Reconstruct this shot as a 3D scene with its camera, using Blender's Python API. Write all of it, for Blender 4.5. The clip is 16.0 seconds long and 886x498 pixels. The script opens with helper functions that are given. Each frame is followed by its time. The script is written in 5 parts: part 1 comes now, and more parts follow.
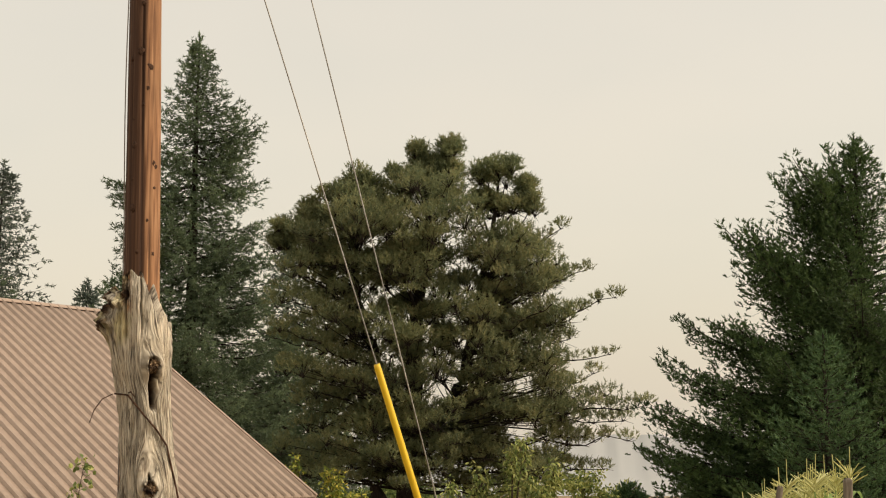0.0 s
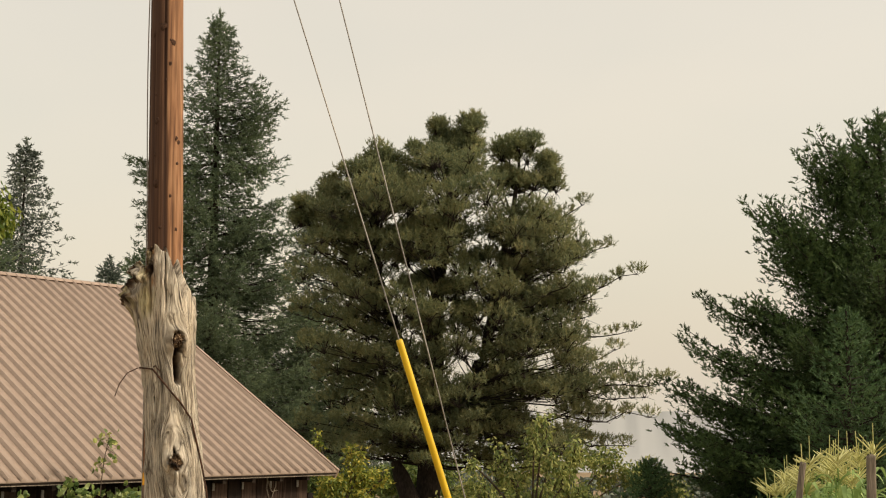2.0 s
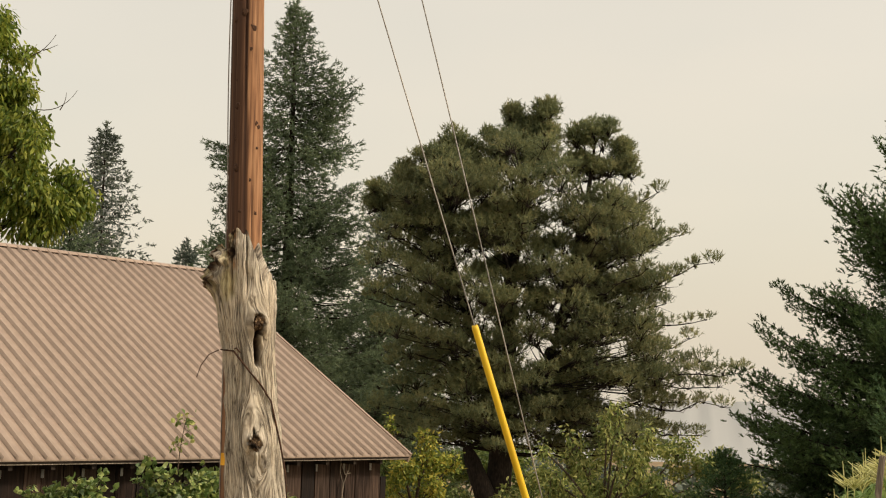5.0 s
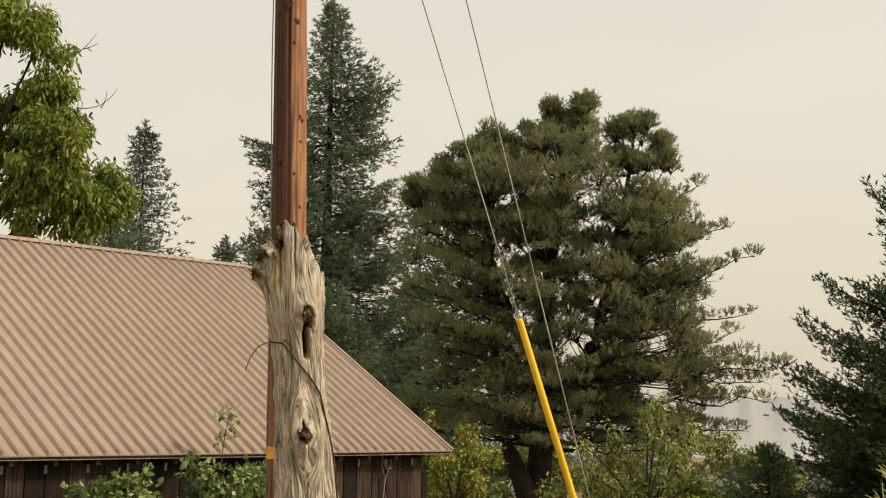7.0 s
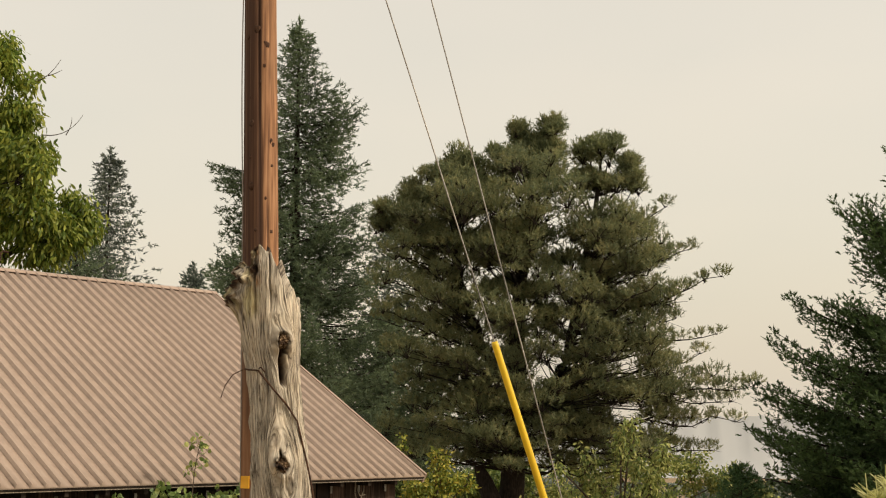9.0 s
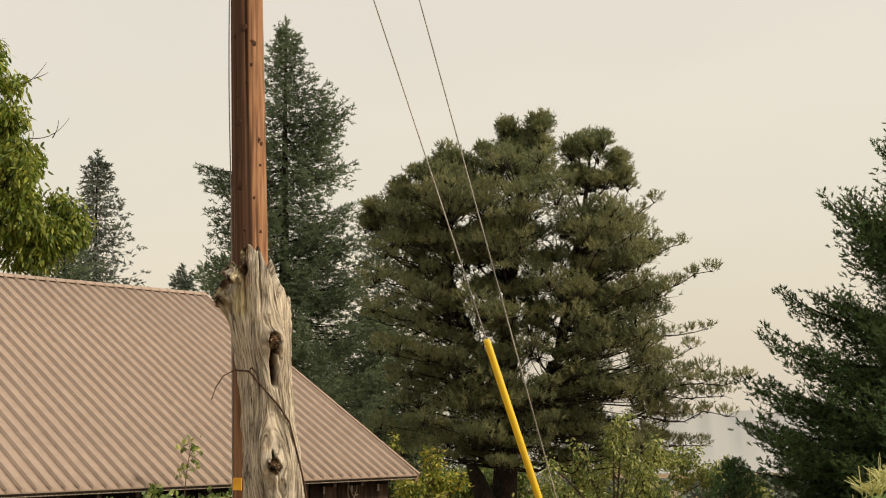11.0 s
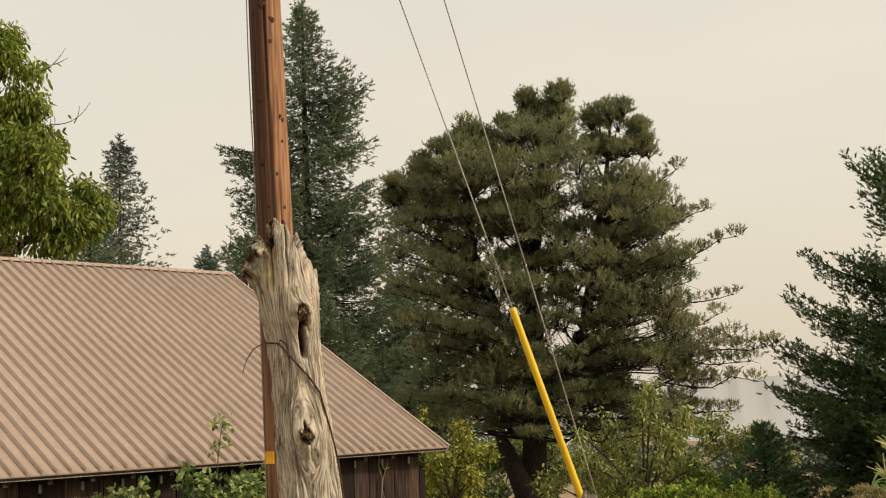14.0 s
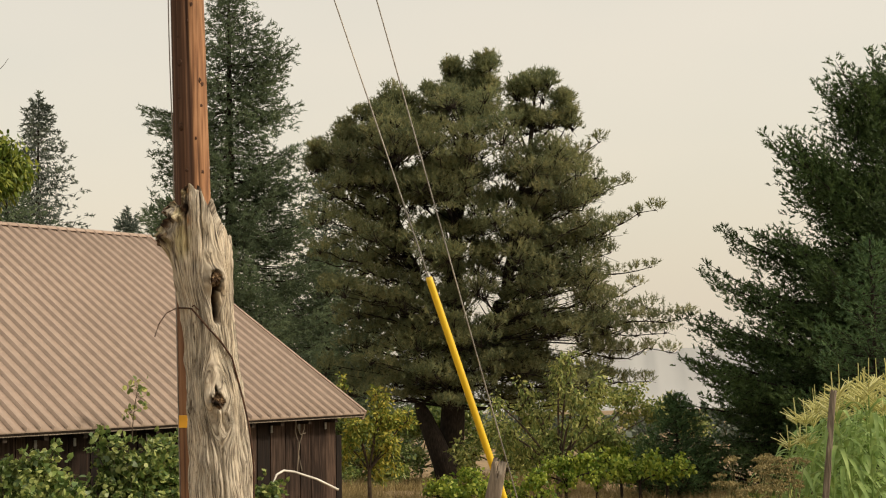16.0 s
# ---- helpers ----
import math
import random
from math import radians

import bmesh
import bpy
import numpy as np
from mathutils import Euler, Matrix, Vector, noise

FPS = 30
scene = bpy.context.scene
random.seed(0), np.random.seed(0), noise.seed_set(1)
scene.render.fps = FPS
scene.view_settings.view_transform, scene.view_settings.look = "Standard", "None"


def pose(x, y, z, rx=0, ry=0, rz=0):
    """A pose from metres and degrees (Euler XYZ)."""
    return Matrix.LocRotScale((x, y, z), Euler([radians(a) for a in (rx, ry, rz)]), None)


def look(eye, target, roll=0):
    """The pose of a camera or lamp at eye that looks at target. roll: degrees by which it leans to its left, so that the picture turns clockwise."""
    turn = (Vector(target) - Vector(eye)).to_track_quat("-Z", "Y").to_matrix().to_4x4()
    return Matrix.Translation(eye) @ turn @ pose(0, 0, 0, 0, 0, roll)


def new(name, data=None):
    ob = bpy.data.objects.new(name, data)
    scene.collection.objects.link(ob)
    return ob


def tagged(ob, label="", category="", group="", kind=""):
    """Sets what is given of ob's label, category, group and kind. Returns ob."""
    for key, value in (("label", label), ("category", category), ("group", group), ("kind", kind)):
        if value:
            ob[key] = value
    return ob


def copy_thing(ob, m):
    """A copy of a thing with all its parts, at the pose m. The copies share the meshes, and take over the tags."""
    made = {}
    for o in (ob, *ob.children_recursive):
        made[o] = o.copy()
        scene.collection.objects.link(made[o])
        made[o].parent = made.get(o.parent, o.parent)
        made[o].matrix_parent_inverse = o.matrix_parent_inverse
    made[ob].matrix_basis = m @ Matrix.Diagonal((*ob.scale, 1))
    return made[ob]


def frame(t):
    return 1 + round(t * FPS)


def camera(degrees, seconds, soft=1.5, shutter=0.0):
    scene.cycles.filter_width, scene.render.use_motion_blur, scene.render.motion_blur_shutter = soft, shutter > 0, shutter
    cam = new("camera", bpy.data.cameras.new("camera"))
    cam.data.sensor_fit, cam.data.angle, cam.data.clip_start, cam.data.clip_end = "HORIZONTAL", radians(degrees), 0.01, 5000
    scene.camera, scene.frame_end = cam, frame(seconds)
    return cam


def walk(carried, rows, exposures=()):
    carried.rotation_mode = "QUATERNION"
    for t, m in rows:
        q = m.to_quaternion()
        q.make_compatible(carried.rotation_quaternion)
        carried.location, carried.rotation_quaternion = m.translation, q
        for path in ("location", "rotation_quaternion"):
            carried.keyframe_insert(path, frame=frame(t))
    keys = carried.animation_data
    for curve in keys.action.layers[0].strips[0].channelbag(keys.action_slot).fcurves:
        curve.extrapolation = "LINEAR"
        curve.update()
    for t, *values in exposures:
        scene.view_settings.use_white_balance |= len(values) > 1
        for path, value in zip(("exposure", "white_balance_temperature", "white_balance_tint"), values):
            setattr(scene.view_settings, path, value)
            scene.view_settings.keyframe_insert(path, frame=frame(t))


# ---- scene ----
cam = camera(38.6, 16.0, soft=1.1)
PATH = [
    (0, (0.103, -0.067, 1.632), (-0.0011, 2.1437, 1.9757), 0.1),
    (0.5, (0.102, -0.071, 1.627), (-0.0224, 2.1414, 1.9578), 0.1),
    (1, (0.097, -0.072, 1.623), (-0.0426, 2.1414, 1.9398), 0.2),
    (1.5, (0.100, -0.077, 1.620), (-0.0470, 2.1358, 1.9331), 0.2),
    (2, (0.088, -0.056, 1.621), (-0.0526, 2.1582, 1.9242), 0.2),
    (2.5, (0.093, -0.081, 1.624), (-0.0437, 2.1347, 1.9242), 0.0),
    (3, (0.088, -0.076, 1.628), (-0.0706, 2.1381, 1.9309), 0.2),
    (3.5, (0.065, -0.031, 1.625), (-0.1344, 2.1795, 1.9219), 0.8),
    (4, (0.066, -0.062, 1.626), (-0.1669, 2.1482, 1.9074), 1.1),
    (6.5, (0.011, -0.054, 1.603), (-0.3024, 2.1470, 1.8771), 1.1),
    (7, (-0.008, -0.031, 1.598), (-0.3405, 2.1672, 1.8670), 1.1),
    (7.5, (-0.022, -0.020, 1.597), (-0.3506, 2.1806, 1.8603), 1.0),
    (8, (-0.032, -0.013, 1.599), (-0.3405, 2.1874, 1.8771), 0.6),
    (8.5, (-0.053, 0.028, 1.608), (-0.3416, 2.2277, 1.9141), 0.4),
    (9, (-0.073, 0.063, 1.606), (-0.3483, 2.2635, 1.9174), 0.2),
    (11.5, (-0.090, 0.116, 1.605), (-0.3517, 2.3206, 1.9107), -0.8),
    (12, (-0.094, 0.119, 1.594), (-0.3886, 2.3195, 1.8883), -1.0),
    (12.5, (-0.100, 0.124, 1.586), (-0.4189, 2.3229, 1.8738), -1.6),
    (13, (-0.102, 0.110, 1.572), (-0.4166, 2.3106, 1.8480), -1.8),
    (13.5, (-0.097, 0.106, 1.570), (-0.4054, 2.3083, 1.8379), -2.0),
    (14, (-0.092, 0.080, 1.569), (-0.3909, 2.2837, 1.8346), -2.2),
    (14.5, (-0.085, 0.076, 1.570), (-0.3562, 2.2848, 1.8267), -2.1),
    (15, (-0.073, 0.037, 1.569), (-0.3069, 2.2501, 1.8189), -1.8),
    (15.5, (-0.055, 0.027, 1.570), (-0.2486, 2.2467, 1.8043), -1.3),
    (16, (-0.029, -0.001, 1.571), (-0.1971, 2.2232, 1.7752), -1.3),
]
walk(cam, [(t, look(eye, target, roll)) for t, eye, target, roll in PATH])

# ---- world and sun: smoky, bright overcast evening ----
SUN_AZ, SUN_EL = 97.0, 36.0          # degrees clockwise from +y, and above the horizon
world = bpy.data.worlds.new("smoky_sky")
scene.world = world
world.use_nodes = True
wn, wl = world.node_tree.nodes, world.node_tree.links
wn.clear()
w_out = wn.new("ShaderNodeOutputWorld")
w_add = wn.new("ShaderNodeAddShader")
sky = wn.new("ShaderNodeTexSky")
sky.sky_type, sky.sun_disc = 'NISHITA', False
sky.sun_elevation, sky.sun_rotation = radians(SUN_EL), radians(SUN_AZ)
sky.air_density, sky.dust_density = 1.5, 6.0
bg_sky = wn.new("ShaderNodeBackground")
bg_sky.inputs[1].default_value = 0.05
wl.new(sky.outputs[0], bg_sky.inputs[0])
w_tc = wn.new("ShaderNodeTexCoord")
w_map = wn.new("ShaderNodeMapping")
w_map.inputs["Scale"].default_value = (1.2, 1.2, 3.0)
w_noise = wn.new("ShaderNodeTexNoise")
w_noise.inputs["Scale"].default_value, w_noise.inputs["Detail"].default_value = 2.2, 3.0
w_ramp = wn.new("ShaderNodeValToRGB")
w_ramp.color_ramp.elements[0].position, w_ramp.color_ramp.elements[1].position = 0.3, 0.75
w_ramp.color_ramp.elements[0].color = (0.72, 0.645, 0.515, 1)
w_ramp.color_ramp.elements[1].color = (0.79, 0.685, 0.535, 1)
bg_smoke = wn.new("ShaderNodeBackground")
bg_smoke.inputs[1].default_value = 0.92
wl.new(w_tc.outputs["Generated"], w_map.inputs[0])
wl.new(w_map.outputs[0], w_noise.inputs["Vector"])
wl.new(w_noise.outputs[0], w_ramp.inputs[0])
wl.new(w_ramp.outputs[0], bg_smoke.inputs[0])
wl.new(bg_sky.outputs[0], w_add.inputs[0])
wl.new(bg_smoke.outputs[0], w_add.inputs[1])
wl.new(w_add.outputs[0], w_out.inputs[0])

sun_data = bpy.data.lights.new("sun", 'SUN')
sun_data.energy, sun_data.angle, sun_data.color = 2.6, radians(7), (1.0, 0.87, 0.70)
sun = new("sun", sun_data)
sd = Vector((math.sin(radians(SUN_AZ)) * math.cos(radians(SUN_EL)), math.cos(radians(SUN_AZ)) * math.cos(radians(SUN_EL)), math.sin(radians(SUN_EL))))
sun.matrix_world = look(sd * 50, (0, 0, 0))

# ---- small tools ----
rng = np.random.default_rng(7)


def ground_z(y):
    if y < 4.5:
        return 0.0
    if y < 60:
        return -0.06 * (y - 4.5)
    if y < 400:
        return -3.33 - 0.035 * (y - 60)
    return -15.23


def hash3(ix, iy, iz):
    n = (ix.astype(np.int64) * 73856093) ^ (iy.astype(np.int64) * 19349663) ^ (iz.astype(np.int64) * 83492791)
    n = (n ^ (n >> 13)) * 1274126177
    n = (n ^ (n >> 16)) & 0x7fffffff
    return n / 0x7fffffff


def vnoise(x, y, z):
    """Value noise from 0 to 1 over arrays."""
    x, y, z = np.broadcast_arrays(np.asarray(x, float), np.asarray(y, float), np.asarray(z, float))
    ix, iy, iz = np.floor(x), np.floor(y), np.floor(z)
    fx, fy, fz = x - ix, y - iy, z - iz
    fx, fy, fz = (f * f * (3 - 2 * f) for f in (fx, fy, fz))
    out = 0
    for dx in (0, 1):
        for dy in (0, 1):
            for dz in (0, 1):
                w = (fx if dx else 1 - fx) * (fy if dy else 1 - fy) * (fz if dz else 1 - fz)
                out = out + w * hash3(ix + dx, iy + dy, iz + dz)
    return out


def fbm(x, y, z, octaves=4):
    v, a, s = 0, 0.5, 0
    for o in range(octaves):
        v = v + a * vnoise(x * 2 ** o + 17 * o, y * 2 ** o, z * 2 ** o)
        s += a
        a *= 0.5
    return v / s


def mesh_np(name, verts, faces, material, smooth=False):
    """A mesh from arrays; faces is an N x 3 or N x 4 array."""
    me = bpy.data.meshes.new(name)
    verts, faces = np.asarray(verts, np.float32), np.asarray(faces, np.int32)
    k = faces.shape[1]
    me.vertices.add(len(verts))
    me.vertices.foreach_set("co", verts.ravel())
    me.loops.add(faces.size)
    me.loops.foreach_set("vertex_index", faces.ravel())
    me.polygons.add(len(faces))
    me.polygons.foreach_set("loop_start", np.arange(len(faces), dtype=np.int32) * k)
    if smooth:
        me.polygons.foreach_set("use_smooth", np.ones(len(faces), bool))
    me.update(calc_edges=True)
    me.validate()
    me.materials.append(material)
    return me


def thing(name, loc, label, category, group="", kind=""):
    ob = new(name)
    ob.empty_display_size = 0.2
    ob.location = loc
    return tagged(ob, label, category, group, kind)


def child(name, me, parent, label="", m=None):
    ob = new(name, me)
    ob.parent = parent
    if m is not None:
        ob.matrix_basis = m
    if label:
        ob["label"] = label
    return ob


def part(name, bm, material, parent, label="", smooth=False, m=None):
    me = bpy.data.meshes.new(name)
    bm.to_mesh(me)
    bm.free()
    if smooth:
        me.polygons.foreach_set("use_smooth", [True] * len(me.polygons))
    me.materials.append(material)
    return child(name, me, parent, label, m)


def box_bm(x0, x1, y0, y1, z0, z1, bevel=0.0):
    bm = bmesh.new()
    bmesh.ops.create_cube(bm, size=1, matrix=Matrix.Translation(((x0 + x1) / 2, (y0 + y1) / 2, (z0 + z1) / 2)) @ Matrix.Diagonal((x1 - x0, y1 - y0, z1 - z0, 1)))
    if bevel:
        bmesh.ops.bevel(bm, geom=bm.edges[:], offset=bevel, segments=1, affect='EDGES')
    return bm


def tubes(lines, sides=5):
    """Tapered tubes as arrays. lines: list of (points n x 3, radii n)."""
    vs, fs, base = [], [], 0
    a = np.linspace(0, 2 * np.pi, sides, endpoint=False)
    for pts, rad in lines:
        pts = np.asarray(pts, float)
        rad = np.broadcast_to(np.asarray(rad, float), (len(pts),))
        d = np.gradient(pts, axis=0)
        d /= np.linalg.norm(d, axis=1)[:, None] + 1e-9
        ref = np.where(np.abs(d[:, 2:3]) > 0.9, [[1.0, 0, 0]], [[0, 0, 1.0]])
        s = np.cross(d, ref)
        s /= np.linalg.norm(s, axis=1)[:, None] + 1e-9
        u = np.cross(s, d)
        ring = pts[:, None] + rad[:, None, None] * (np.cos(a)[None, :, None] * s[:, None] + np.sin(a)[None, :, None] * u[:, None])
        n = len(pts)
        vs.append(ring.reshape(-1, 3))
        i = np.arange(n - 1)[:, None] * sides
        j = np.arange(sides)[None]
        k = (j + 1) % sides
        fs.append((base + np.stack([i + j, i + k, i + sides + k, i + sides + j], -1)).reshape(-1, 4))
        base += n * sides
    return np.concatenate(vs), np.concatenate(fs)


def tube_mesh(name, lines, material, sides=5):
    v, f = tubes(lines, sides)
    return mesh_np(name, v, f, material, True)


def unit(v):
    return v / (np.linalg.norm(v, axis=-1, keepdims=True) + 1e-9)


def blades(pos, way, length, width):
    """Slender three-cornered needles or needle bundles: arrays of places, ways, lengths and widths."""
    side = unit(np.cross(way, rng.normal(size=pos.shape)))
    w = np.asarray(width)[..., None] * 0.5 if np.ndim(width) else width * 0.5
    ln = np.asarray(length)[..., None] if np.ndim(length) else length
    v = np.stack([pos - side * w, pos + side * w, pos + way * ln], 1).reshape(-1, 3)
    return v, np.arange(len(v)).reshape(-1, 3)


def leaves(pos, way, length, width, fold=0.25):
    """Pointed leaves of two folded halves, hanging along way."""
    n = len(pos)
    side = unit(np.cross(way, rng.normal(size=pos.shape)))
    up = np.cross(side, way)
    ln = np.broadcast_to(length, (n,))[:, None]
    w = np.broadcast_to(width, (n,))[:, None] * 0.5
    a, b = pos + way * ln * 0.28, pos + way * ln * 0.66
    k = up * w * fold
    v = np.stack([pos, a - side * w * 0.85 + k, b - side * w * 0.8 + k * 0.7 - up * ln * 0.04, pos + way * ln - up * ln * 0.12, b + side * w * 0.8 + k * 0.7 - up * ln * 0.04, a + side * w * 0.85 + k], 1).reshape(-1, 3)
    i = np.arange(n)[:, None] * 6
    f = np.concatenate([i + [[0, 1, 5]], i + [[1, 2, 5]], i + [[2, 4, 5]], i + [[2, 3, 4]]], 1).reshape(-1, 3)
    return v, f


def bezier(p0, p1, p2, n):
    t = np.linspace(0, 1, n)[:, None]
    return (1 - t) ** 2 * np.asarray(p0) + 2 * t * (1 - t) * np.asarray(p1) + t * t * np.asarray(p2)


# ---- materials ----
def material(name, stops, scale=8.0, stretch=(1, 1, 1), rough=0.8, bump=0.2, big=1.5, big_amount=0.35, coords="Object", detail=6.0,
             island=0.0, translucent=0.0, metallic=0.0, per_object=0.0, bump_distance=0.01, specular=0.3, dark_band=None):
    """Two scales of noise between colour stops, with fine relief."""
    m = bpy.data.materials.new(name)
    m.use_nodes = True
    nt = m.node_tree
    N, L = nt.nodes, nt.links
    bsdf = N["Principled BSDF"]
    tc = N.new("ShaderNodeTexCoord")
    mp = N.new("ShaderNodeMapping")
    mp.inputs["Scale"].default_value = stretch
    L.new(tc.outputs[coords], mp.inputs[0])
    fine = N.new("ShaderNodeTexNoise")
    fine.inputs["Scale"].default_value, fine.inputs["Detail"].default_value = scale, detail
    L.new(mp.outputs[0], fine.inputs["Vector"])
    value = fine.outputs[0]
    if island:
        geo = N.new("ShaderNodeNewGeometry")
        mx = N.new("ShaderNodeMix")
        mx.inputs[0].default_value = island
        L.new(value, mx.inputs[2])
        L.new(geo.outputs["Random Per Island"], mx.inputs[3])
        value = mx.outputs[0]
    if per_object:
        info = N.new("ShaderNodeObjectInfo")
        mx = N.new("ShaderNodeMix")
        mx.inputs[0].default_value = per_object
        L.new(value, mx.inputs[2])
        L.new(info.outputs["Random"], mx.inputs[3])
        value = mx.outputs[0]
    ramp = N.new("ShaderNodeValToRGB")
    el = ramp.color_ramp.elements
    while len(el) < len(stops):
        el.new(0.5)
    for e, (p, c) in zip(el, stops):
        e.position, e.color = p, (*c, 1)
    L.new(value, ramp.inputs[0])
    large = N.new("ShaderNodeTexNoise")
    large.inputs["Scale"].default_value, large.inputs["Detail"].default_value = big, 3.0
    L.new(tc.outputs[coords], large.inputs["Vector"])
    rg = N.new("ShaderNodeMapRange")
    rg.inputs["From Min"].default_value, rg.inputs["From Max"].default_value = 0.3, 0.7
    rg.inputs["To Min"].default_value, rg.inputs["To Max"].default_value = 1 - big_amount, 1 + big_amount * 0.6
    L.new(large.outputs[0], rg.inputs[0])
    mul = N.new("ShaderNodeVectorMath")
    mul.operation = 'SCALE'
    L.new(ramp.outputs[0], mul.inputs[0])
    L.new(rg.outputs[0], mul.inputs["Scale"])
    colour = mul.outputs[0]
    if dark_band:
        at = N.new("ShaderNodeAttribute")
        at.attribute_name = "dark_band"
        mx = N.new("ShaderNodeMix")
        mx.data_type = 'RGBA'
        L.new(at.outputs["Fac"], mx.inputs[0])
        L.new(colour, mx.inputs[6])
        mx.inputs[7].default_value = (*dark_band, 1)
        colour = mx.outputs[2]
    L.new(colour, bsdf.inputs["Base Color"])
    bsdf.inputs["Roughness"].default_value = rough
    bsdf.inputs["Metallic"].default_value = metallic
    bsdf.inputs["Specular IOR Level"].default_value = specular
    if bump:
        bp = N.new("ShaderNodeBump")
        bp.inputs["Strength"].default_value, bp.inputs["Distance"].default_value = bump, bump_distance
        L.new(fine.outputs[0], bp.inputs["Height"])
        L.new(bp.outputs[0], bsdf.inputs["Normal"])
    if translucent:
        tr = N.new("ShaderNodeBsdfTranslucent")
        L.new(mul.outputs[0], tr.inputs[0])
        ms = N.new("ShaderNodeMixShader")
        ms.inputs[0].default_value = translucent
        L.new(bsdf.outputs[0], ms.inputs[1])
        L.new(tr.outputs[0], ms.inputs[2])
        L.new(ms.outputs[0], N["Material Output"].inputs[0])
    return m


def plain_stops(a, b, c):
    return ((0.3, a), (0.5, b), (0.72, c))


M_GROUND = material("dry_grass_ground", plain_stops((0.16, 0.12, 0.06), (0.27, 0.19, 0.10), (0.36, 0.25, 0.13)), 6, bump=0.6, big=0.25, big_amount=0.4)
M_GRASS = material("dry_grass_blades", plain_stops((0.20, 0.15, 0.06), (0.32, 0.25, 0.11), (0.42, 0.34, 0.17)), 3, bump=0, island=0.6, translucent=0.25)
M_ROOF = material("tan_painted_steel", plain_stops((0.300, 0.230, 0.182), (0.338, 0.259, 0.206), (0.370, 0.288, 0.230)), 6, rough=0.6, bump=0.05, detail=12.0, big=0.35, big_amount=0.13, per_object=0.12, specular=0.3)
M_TRIM = material("tan_trim_steel", plain_stops((0.330, 0.245, 0.185), (0.360, 0.267, 0.209), (0.390, 0.299, 0.232)), 2, rough=0.45, bump=0.02, big=0.6, big_amount=0.12)
# Weathered browns, darkened so the colour itself carries the deep shade by the eave.
M_BOARD = material("weathered_shade_dark_board", plain_stops((0.006, 0.004, 0.003), (0.019, 0.010, 0.006), (0.085, 0.054, 0.038)), 5, (7, 7, 0.45), 0.85, 0.7, 1.2, 0.45, per_object=0.35)
M_STRAP = material("dull_galvanised", plain_stops((0.18, 0.17, 0.15), (0.26, 0.245, 0.22), (0.34, 0.32, 0.29)), 14, rough=0.55, bump=0.1, metallic=0.3)
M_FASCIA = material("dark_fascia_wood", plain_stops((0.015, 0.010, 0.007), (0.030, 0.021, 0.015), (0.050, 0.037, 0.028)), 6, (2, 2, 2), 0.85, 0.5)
M_GREYWOOD = material("grey_weathered_wood", plain_stops((0.10, 0.085, 0.065), (0.2, 0.165, 0.125), (0.32, 0.27, 0.21)), 7, (6, 6, 0.6), 0.9, 0.8, 2, 0.35)
M_POLE = material("treated_pole_wood", plain_stops((0.12, 0.055, 0.028), (0.29, 0.145, 0.07), (0.43, 0.245, 0.13)), 5, (9, 9, 0.35), 0.8, 0.5, 1.1, 0.3, dark_band=(0.050, 0.023, 0.013))
M_KNOT = material("dark_knot", plain_stops((0.028, 0.015, 0.010), (0.063, 0.031, 0.018), (0.112, 0.056, 0.028)), 30, rough=0.9, bump=0.4)
M_BURL = material("crumbling_knot_wood", plain_stops((0.014, 0.009, 0.006), (0.085, 0.050, 0.027), (0.36, 0.26, 0.155)), 48, (1, 1, 1), 0.95, 1.0, 18, 0.45, bump_distance=0.012)
M_YELLOW = material("yellow_plastic", plain_stops((0.66, 0.42, 0.012), (0.76, 0.50, 0.016), (0.82, 0.56, 0.03)), 3, (3, 3, 0.4), 0.42, 0.05, 1.4, 0.1, specular=0.5)
M_TAG = material("amber_tag", plain_stops((0.75, 0.36, 0.02), (0.8, 0.4, 0.03), (0.85, 0.45, 0.04)), 8, rough=0.5, bump=0.05)
M_WIRE = material("galvanised_strand", plain_stops((0.240, 0.232, 0.217), (0.330, 0.315, 0.292), (0.450, 0.435, 0.405)), 40, rough=0.5, bump=0.2, metallic=0.5)
M_LEAD = material("grey_ground_wire", plain_stops((0.2, 0.18, 0.16), (0.28, 0.25, 0.22), (0.35, 0.32, 0.28)), 20, rough=0.6, bump=0.1)
M_BARK = material("dark_conifer_bark", plain_stops((0.012, 0.009, 0.007), (0.027, 0.020, 0.015), (0.051, 0.037, 0.028)), 9, (3, 3, 0.8), 0.95, 0.9, 1.5, 0.3, bump_distance=0.03)
M_TWIG = material("grey_brown_twig", plain_stops((0.05, 0.036, 0.026), (0.09, 0.065, 0.045), (0.14, 0.105, 0.075)), 12, rough=0.9, bump=0.4)
M_PINE = material("pine_needles", plain_stops((0.142, 0.178, 0.096), (0.226, 0.252, 0.118), (0.345, 0.312, 0.144)), 0.9, bump=0, island=0.35, translucent=0.45, big=0.45, big_amount=0.4, rough=0.6)
M_FIR = material("fir_needles", plain_stops((0.046, 0.080, 0.030), (0.076, 0.128, 0.043), (0.122, 0.180, 0.060)), 1.1, bump=0, island=0.45, translucent=0.28, big=0.5, big_amount=0.4, rough=0.6)
M_YOUNGFIR = material("young_fir_needles", plain_stops((0.052, 0.102, 0.044), (0.090, 0.164, 0.066), (0.160, 0.250, 0.095)), 1.1, bump=0, island=0.45, translucent=0.3, big=0.6, big_amount=0.3, rough=0.6)
